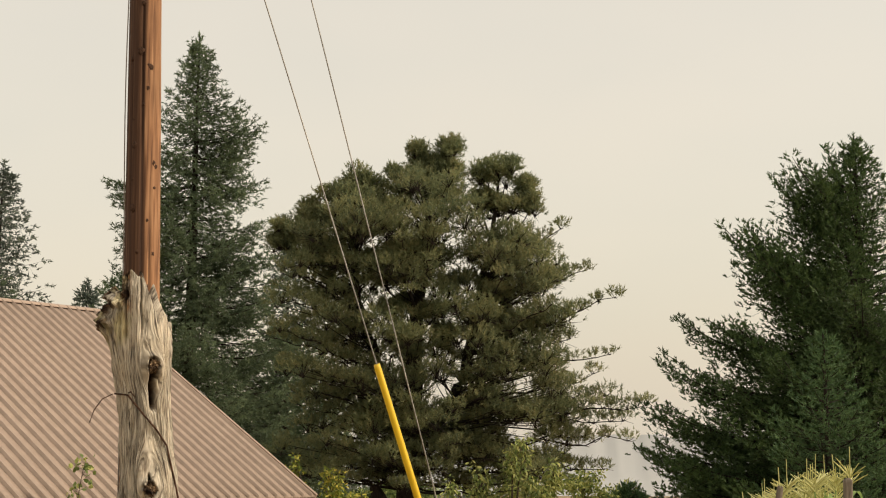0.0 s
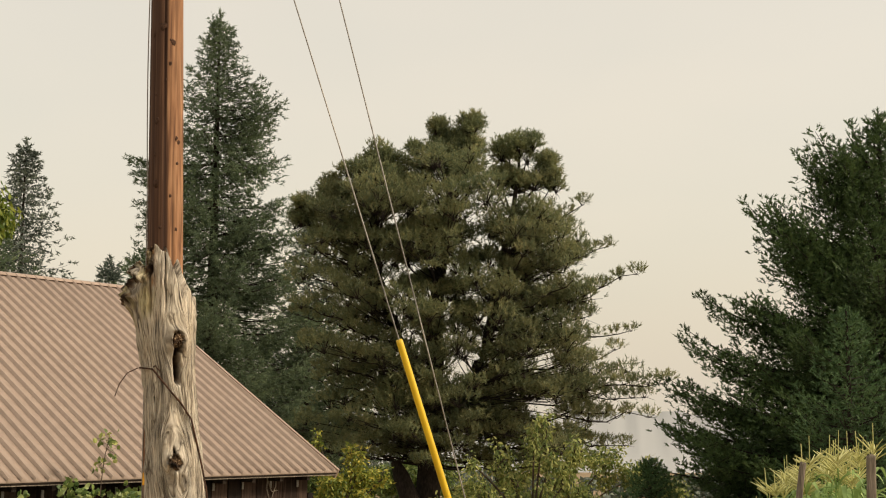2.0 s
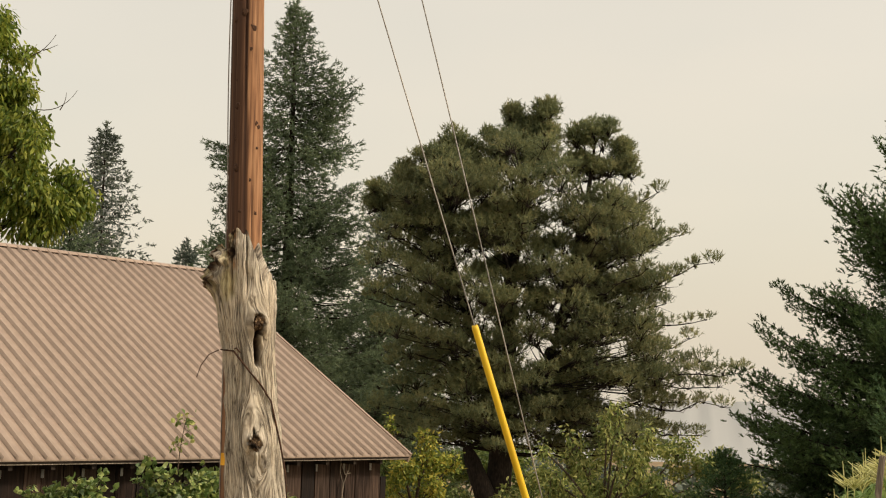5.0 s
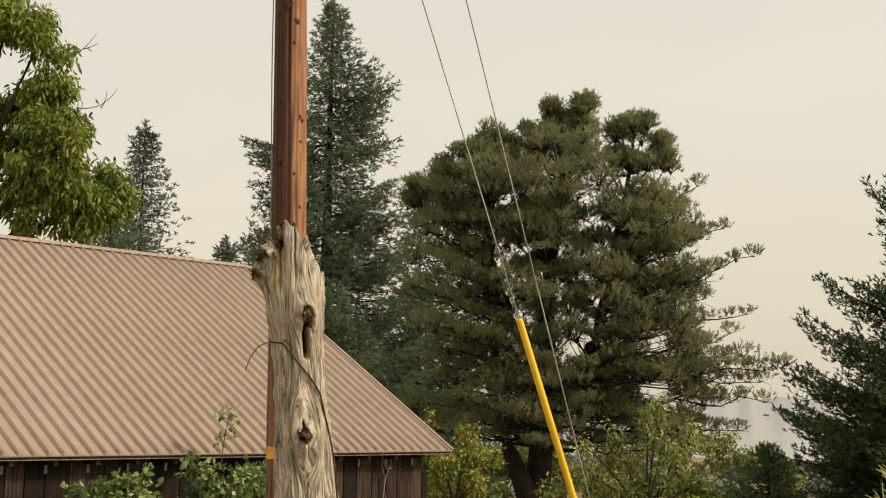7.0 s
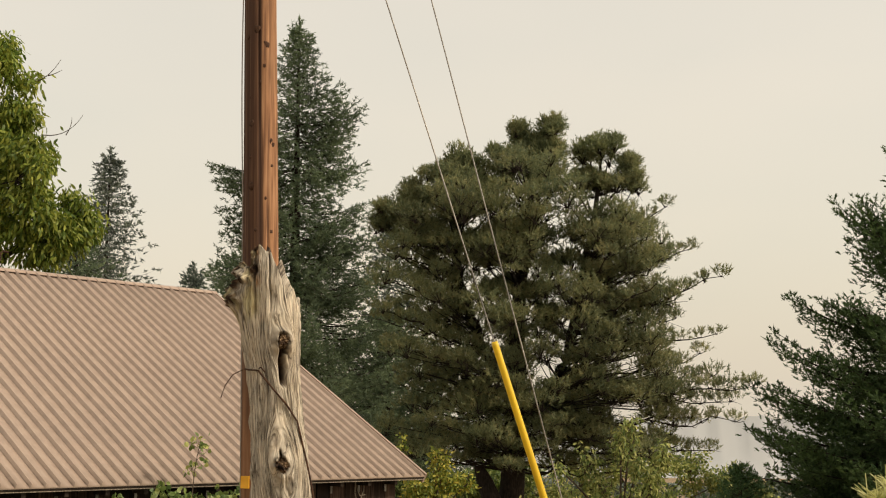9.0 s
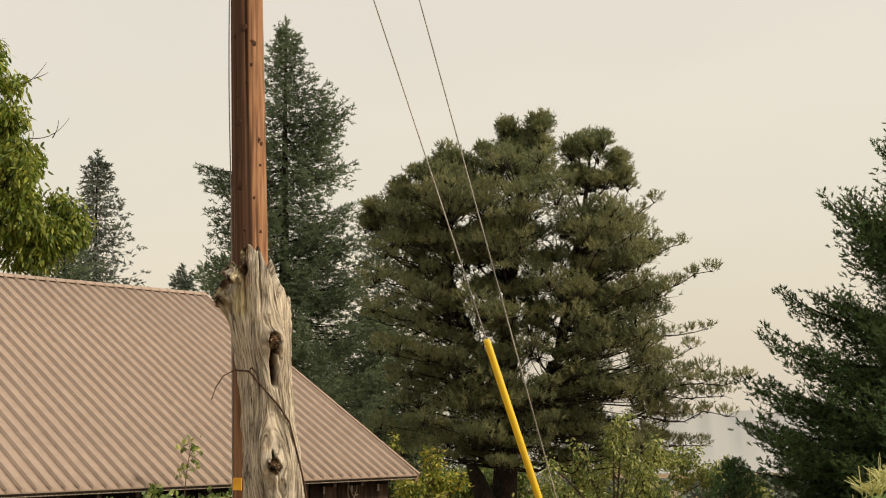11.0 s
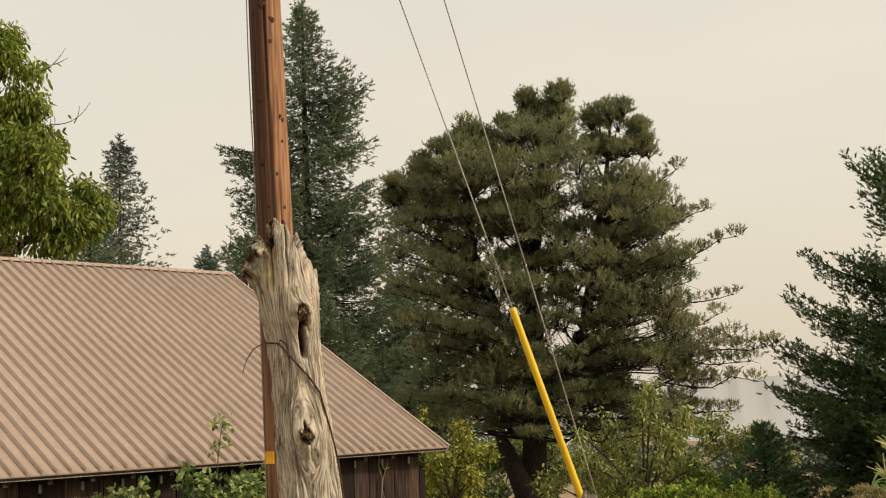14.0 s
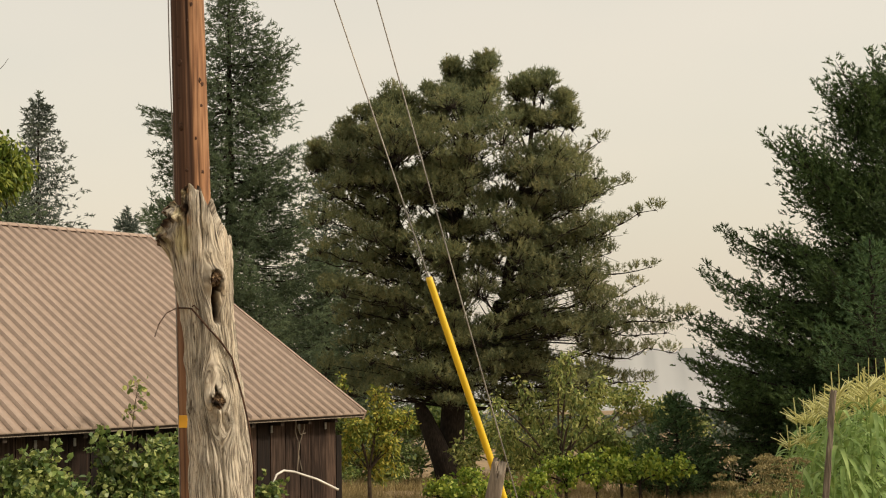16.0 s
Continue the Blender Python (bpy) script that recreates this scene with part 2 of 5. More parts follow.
# Smoke haze over the far trees is put into these paler, greyer needle colours.
M_SPRUCE = material("haze_tinted_spruce_needles", plain_stops((0.094, 0.134, 0.080), (0.140, 0.188, 0.106), (0.198, 0.246, 0.128)), 0.8, bump=0, island=0.45, translucent=0.45, big=0.4, big_amount=0.35, rough=0.6)
M_FARTREE = material("haze_tinted_far_needles", plain_stops((0.088, 0.112, 0.094), (0.136, 0.165, 0.132), (0.188, 0.217, 0.165)), 0.6, bump=0, island=0.4, translucent=0.15, big=0.3, big_amount=0.25, rough=0.7)
M_BROAD = material("drooping_green_leaves", plain_stops((0.083, 0.134, 0.019), (0.186, 0.243, 0.034), (0.353, 0.376, 0.066)), 0.8, bump=0, island=0.5, translucent=0.35, big=0.5, big_amount=0.35, rough=0.5)
M_APPLE = material("olive_fruit_tree_leaves", plain_stops((0.145, 0.205, 0.058), (0.310, 0.365, 0.105), (0.560, 0.550, 0.185)), 1.2, bump=0, island=0.5, translucent=0.35, big=0.7, big_amount=0.35, rough=0.55)
M_GOLD = material("yellowing_leaves", plain_stops((0.145, 0.210, 0.040), (0.350, 0.380, 0.065), (0.640, 0.530, 0.100)), 1.0, bump=0, island=0.45, translucent=0.35, big=0.6, big_amount=0.3, rough=0.55)
M_VINE = material("bright_vine_leaves", plain_stops((0.115, 0.200, 0.026), (0.260, 0.345, 0.045), (0.450, 0.500, 0.080)), 2.0, bump=0, island=0.5, translucent=0.4, big=0.9, big_amount=0.3, rough=0.5)
M_BRAMBLE = material("bramble_leaves", plain_stops((0.091, 0.151, 0.042), (0.199, 0.284, 0.074), (0.398, 0.444, 0.140)), 2.5, bump=0, island=0.6, translucent=0.25, big=1.2, big_amount=0.35, rough=0.45, specular=0.5)
M_CORN = material("corn_leaves", plain_stops((0.140, 0.245, 0.070), (0.285, 0.425, 0.130), (0.520, 0.640, 0.240)), 4, (1, 1, 1), 0.5, 0.1, 1.0, 0.25, island=0.35, translucent=0.35)
M_TASSEL = material("pale_corn_tassel", plain_stops((0.56, 0.54, 0.20), (0.70, 0.68, 0.30), (0.80, 0.79, 0.42)), 6, bump=0, island=0.5, translucent=0.3, big_amount=0.15)
M_UMBEL = material("seeding_umbels", plain_stops((0.22, 0.18, 0.07), (0.36, 0.29, 0.12), (0.48, 0.41, 0.21)), 6, bump=0, island=0.6, translucent=0.2)
M_WEED = material("weed_stems", plain_stops((0.13, 0.13, 0.05), (0.2, 0.19, 0.08), (0.28, 0.25, 0.12)), 6, bump=0, island=0.5)
M_PIPE = material("white_plastic_pipe", plain_stops((0.55, 0.52, 0.47), (0.66, 0.63, 0.57), (0.74, 0.71, 0.65)), 9, rough=0.5, bump=0.05)
M_STONE = material("pale_stone", plain_stops((0.45, 0.44, 0.42), (0.6, 0.59, 0.57), (0.72, 0.71, 0.69)), 9, rough=0.8, bump=0.4)
# Haze over the hills is painted: a pale base colour close to the sky's.
M_HILL = material("haze_painted_hill", plain_stops((0.40, 0.41, 0.41), (0.43, 0.44, 0.44), (0.46, 0.465, 0.46)), 0.02, bump=0, big=0.004, big_amount=0.2, rough=1.0)


def snag_material():
    """Bare grey wood whose grain follows the flow stored on the mesh; rot with painted cavity shade, and lichen, by
    their own masks.
    """
    m = bpy.data.materials.new("bare_weathered_snag_wood")
    m.use_nodes = True
    N, L = m.node_tree.nodes, m.node_tree.links
    bsdf = N["Principled BSDF"]
    flow = N.new("ShaderNodeAttribute")
    flow.attribute_name = "flow"

    def noise_of(scale, stretch, detail=5.0):
        mp = N.new("ShaderNodeMapping")
        mp.inputs["Scale"].default_value = stretch
        L.new(flow.outputs["Vector"], mp.inputs[0])
        n = N.new("ShaderNodeTexNoise")
        n.inputs["Scale"].default_value, n.inputs["Detail"].default_value = scale, detail
        L.new(mp.outputs[0], n.inputs["Vector"])
        return n.outputs[0]

    def ramp_of(value, stops):
        r = N.new("ShaderNodeValToRGB")
        el = r.color_ramp.elements
        while len(el) < len(stops):
            el.new(0.5)
        for e, (p, c) in zip(el, stops):
            e.position, e.color = p, (*c, 1)
        L.new(value, r.inputs[0])
        return r.outputs[0]

    def mixed(factor, a, b, kind='MIX'):
        x = N.new("ShaderNodeMix")
        x.data_type, x.blend_type = 'RGBA', kind
        if isinstance(factor, float):
            x.inputs[0].default_value = factor
        else:
            L.new(factor, x.inputs[0])
        L.new(a, x.inputs[6])
        L.new(b, x.inputs[7])
        return x.outputs[2]

    grain = noise_of(150, (1, 0, 0.05), 9)
    fine = noise_of(210, (1, 0, 0.028), 6)
    patch = noise_of(5, (1, 0, 0.45), 4)
    col = ramp_of(grain, ((0.31, (0.15, 0.118, 0.082)), (0.42, (0.39, 0.315, 0.225)), (0.54, (0.58, 0.495, 0.365)), (0.68, (0.74, 0.655, 0.51))))
    grey = ramp_of(grain, ((0.31, (0.13, 0.115, 0.095)), (0.42, (0.345, 0.302, 0.240)), (0.54, (0.51, 0.458, 0.372)), (0.68, (0.68, 0.618, 0.51))))
    pr = ramp_of(patch, ((0.30, (0, 0, 0)), (0.44, (1, 1, 1))))
    col = mixed(pr, col, grey)
    check = ramp_of(noise_of(34, (1, 0, 0.075), 3), ((0.465, (1, 1, 1)), (0.49, (0.12, 0.09, 0.07)), (0.515, (1, 1, 1))))
    where = ramp_of(noise_of(9, (1, 0, 0.6), 3), ((0.48, (0, 0, 0)), (0.6, (1, 1, 1))))
    col = mixed(where, col, mixed(1.0, col, check, 'MULTIPLY'))
    fr = ramp_of(fine, ((0.38, (0.22, 0.19, 0.16)), (0.5, (1, 1, 1)), (0.62, (1.25, 1.22, 1.15))))
    col = mixed(0.55, col, fr, 'MULTIPLY')
    pale = ramp_of(grain, ((0.33, (0.20, 0.155, 0.11)), (0.43, (0.56, 0.475, 0.36)), (0.6, (0.74, 0.655, 0.52))))
    bleached = ramp_of(noise_of(13, (1, 0, 0.30), 6), ((0.50, (0, 0, 0)), (0.60, (0.85, 0.85, 0.85))))
    col = mixed(bleached, col, pale)
    soot = ramp_of(noise_of(22, (1, 0, 0.16), 7), ((0.33, (0.10, 0.075, 0.055)), (0.42, (1, 1, 1))))
    col = mixed(0.62, col, soot, 'MULTIPLY')
    masks = N.new("ShaderNodeAttribute")
    masks.attribute_name = "masks"
    sep = N.new("ShaderNodeSeparateXYZ")
    L.new(masks.outputs["Vector"], sep.inputs[0])
    rot_and_cavity = ramp_of(noise_of(26, (1, 0, 0.9), 5), ((0.40, (0.010, 0.007, 0.005)), (0.54, (0.060, 0.034, 0.018)), (0.68, (0.26, 0.17, 0.09))))
    lichen = ramp_of(noise_of(40, (1, 0, 0.3), 5), ((0.3, (0.20, 0.165, 0.07)), (0.55, (0.42, 0.36, 0.185)), (0.75, (0.54, 0.47, 0.27))))
    rust = ramp_of(noise_of(40, (1, 0, 0.2), 5), ((0.35, (0.16, 0.07, 0.02)), (0.6, (0.36, 0.18, 0.06)), (0.75, (0.45, 0.27, 0.12))))
    col = mixed(sep.outputs[1], col, lichen)
    col = mixed(sep.outputs[2], col, rust)
    col = mixed(sep.outputs[0], col, rot_and_cavity)
    crack = ramp_of(noise_of(58, (1, 0, 0.05), 4), ((0.478, (1, 1, 1)), (0.493, (0.10, 0.075, 0.055)), (0.508, (1, 1, 1))))
    col = mixed(0.8, col, crack, 'MULTIPLY')
    L.new(col, bsdf.inputs["Base Color"])
    bsdf.inputs["Roughness"].default_value = 0.88
    bsdf.inputs["Specular IOR Level"].default_value = 0.2
    bp = N.new("ShaderNodeBump")
    bp.inputs["Strength"].default_value, bp.inputs["Distance"].default_value = 0.9, 0.010
    ad = N.new("ShaderNodeMath")
    L.new(grain, ad.inputs[0])
    L.new(fine, ad.inputs[1])
    L.new(ad.outputs[0], bp.inputs["Height"])
    L.new(bp.outputs[0], bsdf.inputs["Normal"])
    return m


M_SNAG = snag_material()


# ---- ground and distance ----
def build_ground():
    ys = np.concatenate([np.linspace(-60, 4, 8), np.linspace(4.5, 60, 90), np.geomspace(61, 4000, 24)])
    xs = np.concatenate([-np.geomspace(3000, 31, 14), np.linspace(-30, 30, 80), np.geomspace(31, 3000, 14)])
    X, Y = np.meshgrid(xs, ys)
    Z = np.vectorize(ground_z)(Y) + (fbm(X * 0.5, Y * 0.5, 0 * X) - 0.5) * 0.25 * (np.abs(X) < 200) * (Y < 200)
    nx, ny = len(xs), len(ys)
    i = (np.arange(ny - 1)[:, None] * nx + np.arange(nx - 1)[None])
    f = np.stack([i, i + 1, i + nx + 1, i + nx], -1).reshape(-1, 4)
    ob = new("ground", mesh_np("ground", np.stack([X, Y, Z], -1).reshape(-1, 3), f, M_GROUND, True))
    tagged(ob, "dry tan grass and bare earth sloping gently away", "ground", kind="structure")


def build_hills():
    xs = np.linspace(-1500, 1500, 1500)
    rows_y = np.array([430, 438, 446, 454])
    lift = np.array([0, 0.3, 0.62, 1.0])
    top = 1.5 + 5 * fbm(xs * 0.012, 0 * xs, 0 * xs + 3, 4) + 4 * fbm(xs * 0.06, 0 * xs, 0 * xs + 5, 4) + 3 * (fbm(xs * 0.3, 0 * xs, 0 * xs + 8, 3) - 0.5)
    X = np.repeat(xs[None], 4, 0)
    Y = np.repeat(rows_y[:, None], len(xs), 1).astype(float)
    Z = -17 + lift[:, None] * (top[None] + 17)
    i = (np.arange(3)[:, None] * len(xs) + np.arange(len(xs) - 1)[None])
    f = np.stack([i, i + 1, i + len(xs) + 1, i + len(xs)], -1).reshape(-1, 4)
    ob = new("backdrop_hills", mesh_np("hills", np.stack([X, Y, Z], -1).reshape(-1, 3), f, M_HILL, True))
    tagged(ob, "far hills, wildfire smoke haze painted in as pale blue-grey", "hill", kind="structure")


build_ground()
build_hills()


# ---- barn ----
HEAD = radians(34.6)
EU = Vector((math.sin(HEAD), math.cos(HEAD), -0.0122))       # along the eave, away from the camera
EV = Vector((-math.cos(HEAD), math.sin(HEAD), 0))      # across the roof, eave to ridge
CORNER = Vector((-2.872, 20.3, 0.835))                 # far end of the eave
RUN, RISE, PANEL = 5.55, 3.275, 0.78
BARN = Matrix(((EU.x, EV.x, 0, CORNER.x), (EU.y, EV.y, 0, CORNER.y), (EU.z, 0, 1, CORNER.z), (0, 0, 0, 1)))
# in the barn's own frame: x along the eave (0 at the far end, negative towards the camera), y towards the ridge, z above the eave
BASE = -2.05
PANELS = 21
LENGTH = PANELS * PANEL


def roof_panel_mesh():
    """One ribbed steel sheet from eave (0,0) to ridge along +y, 0.78 wide."""
    slope = math.hypot(RUN, RISE)
    prof = []
    for k in range(4):
        c = PANEL * (k + 0.5) / 4
        # ribs overtall, with a groove added at the foot to deepen their shade lines
        for dx, dz in ((-0.031, 0), (-0.029, -0.010), (-0.0155, -0.010), (-0.014, 0.047), (0.000, 0.047), (0.006, 0)):
            prof.append((c + dx, dz))
        prof += [(c + 0.09, 0.0), (c + 0.0975, 0.0018), (c + 0.105, 0.0)]
    prof = [(0.0, 0.0)] + [p for p in prof if 0 < p[0] < PANEL] + [(PANEL, 0.0)]
    prof.sort()
    ys = np.linspace(0, slope, 7)
    v = [(x, y, z) for y in ys for x, z in prof]
    n = len(prof)
    f = [(j * n + i, j * n + i + 1, (j + 1) * n + i + 1, (j + 1) * n + i) for j in range(6) for i in range(n - 1)]
    low = len(v)
    v += [(x, 0, -0.026) for x, z in prof]
    f += [(i + 1, i, low + i, low + i + 1) for i in range(n - 1)]
    return mesh_np("roof_panel", v, f, M_ROOF)


def build_barn():
    barn = new("barn")
    barn.matrix_world = BARN
    tagged(barn, "old barn with tan ribbed steel roof and dark plank walls", "barn")
    tilt = math.atan2(RISE, RUN)
    panel = roof_panel_mesh()
    deck = part("roof", box_bm(-LENGTH + 0.01, -0.01, -0.0, math.hypot(RUN, RISE), -0.055, -0.026), M_FASCIA, barn, "dark wooden roof deck", m=Matrix.Rotation(tilt, 4, 'X'))
    for k in range(PANELS):
        child("roof_panel", panel, deck, "", pose(-PANEL * (k + 1), 0, 0.0))
    # far slope
    back = Matrix.Translation((0, 2 * RUN, 0)) @ Matrix.Rotation(math.pi, 4, 'Z') @ Matrix.Rotation(tilt, 4, 'X')
    deck2 = part("roof", box_bm(0.01, LENGTH - 0.01, 0, math.hypot(RUN, RISE), -0.055, -0.026), M_FASCIA, barn, "dark wooden roof deck", m=back)
    for k in range(PANELS):
        child("roof_panel", panel, deck2, "", pose(PANEL * k, 0, 0))
    # ridge cap, folded sheet
    bm = bmesh.new()
    c = 0.105
    pts = [(-c, -c * RISE / RUN + 0.038), (-0.04, 0.03), (0, 0.042), (0.04, 0.03), (c, -c * RISE / RUN + 0.038)]
    ends = []
    for x in (-LENGTH, 0.03):
        ends.append([bm.verts.new((x, RUN + y, RISE + z)) for y, z in pts])
    for a in range(4):
        bm.faces.new((ends[0][a], ends[1][a], ends[1][a + 1], ends[0][a + 1]))
    cap = part("ridge_cap", bm, M_TRIM, barn, "folded tan steel ridge cap")
    cap.modifiers.new("thick", 'SOLIDIFY').thickness = 0.006
    # rake trim on the far gable
    for sy in (0, 1):
        bm = box_bm(-0.015, 0.03, 0, math.hypot(RUN, RISE), -0.13, 0.03, 0.004)
        part("rake_trim", bm, M_TRIM, barn, "tan steel rake trim", m=(Matrix.Rotation(tilt, 4, 'X') if sy == 0 else Matrix.Translation((0, 2 * RUN, 0)) @ Matrix.Diagonal((1, -1, 1, 1)) @ Matrix.Rotation(tilt, 4, 'X')))
    # eave board and rafter tails
    part("eave_board", box_bm(-LENGTH, -0.02, 0.03, 0.06, -0.05, -0.018, 0.003), M_FASCIA, barn, "dark eave board")
    part("eave_edge", box_bm(-LENGTH, -0.02, 0.02, 0.035, -0.066, -0.053, 0.002), M_GREYWOOD, barn, "grey weathered drip edge")
    for k in range(20):
        x = -0.60 - k * 0.58
        part("strap", box_bm(x - 0.02, x + 0.02, 0.30, 0.312, -0.24, -0.03, 0.002), M_STRAP, barn, "pale galvanised strap")
        part("rafter", box_bm(x - 0.03, x + 0.03, 0.07, 0.5, -0.13, -0.05), M_FASCIA, barn, m=Matrix.Translation((0, 0, 0.0)))
    # dark inner walls close the barn behind the boards
    y0 = 0.36
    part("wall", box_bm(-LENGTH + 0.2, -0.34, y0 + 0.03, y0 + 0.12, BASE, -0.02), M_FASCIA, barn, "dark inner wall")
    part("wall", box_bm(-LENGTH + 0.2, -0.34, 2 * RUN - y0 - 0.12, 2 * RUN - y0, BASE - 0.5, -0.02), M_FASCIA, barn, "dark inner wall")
    for x in (-0.36, -LENGTH + 0.3):
        bm = bmesh.new()
        prof = [(y0 + 0.13, BASE - 0.5), (2 * RUN - y0 - 0.13, BASE - 0.5), (2 * RUN - y0 - 0.13, 0.08), (RUN, RISE - 0.18), (y0 + 0.13, 0.08)]
        a = [bm.verts.new((x, y, z)) for y, z in prof]
        b = [bm.verts.new((x - 0.09, y, z)) for y, z in prof]
        bm.faces.new(a)
        bm.faces.new(b[::-1])
        for i in range(5):
            bm.faces.new((a[i], b[i], b[(i + 1) % 5], a[(i + 1) % 5]))
        part("wall", bm, M_FASCIA, barn, "dark gable wall")
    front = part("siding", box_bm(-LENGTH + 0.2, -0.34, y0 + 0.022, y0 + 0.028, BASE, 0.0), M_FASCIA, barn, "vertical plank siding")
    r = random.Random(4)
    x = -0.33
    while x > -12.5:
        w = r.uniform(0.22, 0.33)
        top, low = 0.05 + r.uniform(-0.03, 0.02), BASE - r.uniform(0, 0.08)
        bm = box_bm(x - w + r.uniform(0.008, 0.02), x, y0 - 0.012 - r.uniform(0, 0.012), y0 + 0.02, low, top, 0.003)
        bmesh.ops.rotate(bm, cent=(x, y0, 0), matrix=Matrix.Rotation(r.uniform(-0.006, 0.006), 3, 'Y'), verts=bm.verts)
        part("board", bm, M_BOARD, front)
        x -= w
    # pale corner plank that leans away from the far corner
    bm = box_bm(-0.32, -0.20, y0 - 0.02, y0 + 0.02, BASE, -0.35, 0.003)
    part("corner_plank", bm, M_BOARD, barn, "split brown corner plank", m=Matrix.Rotation(radians(0), 4, 'Y'))
    return barn


build_barn()


# ---- utility pole with its guys ----
def pole_x(z):
    return -2.565 - 0.024 * (z - 0.7)


POLE_Y, POLE_TOP = 9.3, 11.2


def build_pole():
    base = ground_z(POLE_Y) - 0.1
    pole = thing("utility_pole", (pole_x(0), POLE_Y, base), "reddish brown treated wooden utility pole with dark knots", "utility pole")
    zs = np.linspace(base, POLE_TOP, 220)
    th = np.linspace(0, 2 * np.pi, 72, endpoint=False)
    Z, T = np.meshgrid(zs, th, indexing="ij")
    R = 0.147 - 0.0058 * (Z - 0.5)
    crack = np.zeros_like(R)
    for a0, z0, z1, wid, dep in ((4.93, 0.5, 9.0, 0.040, 0.024), (5.36, 2.0, 4.1, 0.026, 0.018), (5.6, 3.0, 6.0, 0.02, 0.009), (4.2, 1.0, 5.0, 0.022, 0.010)):
        a = a0 + 0.08 * (fbm(Z * 0.8, 0 * Z, a0 + 0 * Z) - 0.5) * 2
        on = np.clip((Z - z0) * 2, 0, 1) * np.clip((z1 - Z) * 2, 0, 1)
        crack += dep * on * np.exp(-((T - a) / wid) ** 2)
    R = R - crack + 0.006 * (fbm(T * 9, Z * 0.8, 0 * Z) - 0.5)
    px = np.vectorize(pole_x)(Z) - pole_x(0)
    V = np.stack([px + R * np.cos(T), R * np.sin(T), Z - base], -1).reshape(-1, 3)
    n = len(th)
    i, j = np.meshgrid(np.arange(len(zs) - 1), np.arange(n), indexing="ij")
    k = (j + 1) % n
    F = np.stack([i * n + j, i * n + k, (i + 1) * n + k, (i + 1) * n + j], -1).reshape(-1, 4)
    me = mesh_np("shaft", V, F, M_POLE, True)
    # band darker to the left of a wavering edge, crack lines darker too
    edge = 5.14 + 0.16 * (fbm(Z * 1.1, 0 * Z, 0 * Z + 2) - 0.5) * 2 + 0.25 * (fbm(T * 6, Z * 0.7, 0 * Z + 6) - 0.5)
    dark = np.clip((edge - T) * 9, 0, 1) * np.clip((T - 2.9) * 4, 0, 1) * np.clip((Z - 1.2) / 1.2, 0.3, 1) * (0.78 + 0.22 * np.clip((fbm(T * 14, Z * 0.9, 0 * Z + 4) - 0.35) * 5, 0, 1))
    at = me.attributes.new("dark_band", 'FLOAT', 'POINT')
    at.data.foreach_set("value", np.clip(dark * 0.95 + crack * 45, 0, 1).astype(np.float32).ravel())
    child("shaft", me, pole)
    r = random.Random(3)
    spots = [(4.15, 3.88, 0.022), (4.12, 3.40, 0.026), (4.5, 4.62, 0.024), (5.1, 4.5, 0.018), (4.95, 4.33, 0.012), (5.35, 3.75, 0.012), (5.35, 3.05, 0.012), (4.7, 4.2, 0.008), (4.98, 3.3, 0.010),
             (4.2, 2.0, 0.02), (4.05, 3.62, 0.014)]
    spots += [(r.uniform(3.5, 5.9), r.uniform(1.2, 6.5), r.uniform(0.007, 0.015)) for _ in range(22)]
    for a, z, s in spots:
        a += 0.27
        s *= 1.35
        rr = 0.147 - 0.0058 * (z - 0.5)
        bm = bmesh.new()
        bmesh.ops.create_icosphere(bm, subdivisions=2, radius=1)
        for v in bm.verts:
            v.co *= 1 + r.uniform(-0.4, 0.35)
        part("knot", bm, M_KNOT, pole, smooth=True, m=Matrix.Translation((pole_x(z) - pole_x(0) + rr * math.cos(a), rr * math.sin(a), z - base)) @ Matrix.Rotation(a, 4, 'Z') @ Matrix.Diagonal((0.005, s * r.uniform(0.6, 1.0), s * r.uniform(0.7, 1.3), 1)))
    # ground wire down the side, bowing away in places
    lz = np.linspace(base, POLE_TOP, 120)
    bow = 0.006 + 0.012 * np.clip(np.sin(lz * 1.7 + 0.6), 0, 1) * (lz > 2.2)
    rad = 0.147 - 0.0058 * (lz - 0.5)
    aw = 3.5
    px = np.array([pole_x(z) for z in lz]) - pole_x(0)
    pts = np.stack([px + (rad + bow) * np.cos(aw), (rad + bow) * np.sin(aw), lz - base], -1)
    child("ground_wire", tube_mesh("ground_wire", [(pts, 0.0045)], M_LEAD, 6), pole, "thin grey ground wire stapled down the pole")
    # amber tag
    bm = box_bm(-0.055, 0.03, -0.004, 0.004, -0.045, 0.045, 0.002)
    a = 4.22
    part("tag", bm, M_TAG, pole, "small amber plastic tag", m=Matrix.Translation((pole_x(1.2) - pole_x(0) + 0.152 * math.cos(a), 0.152 * math.sin(a), 1.2 - base)) @ Matrix.Rotation(a + math.pi / 2, 4, 'Z'))
    return pole


build_pole()
GUARD_TOP_Z = 2.30
GUARD_LOW = Vector((-0.283, 10.88, 0.12))


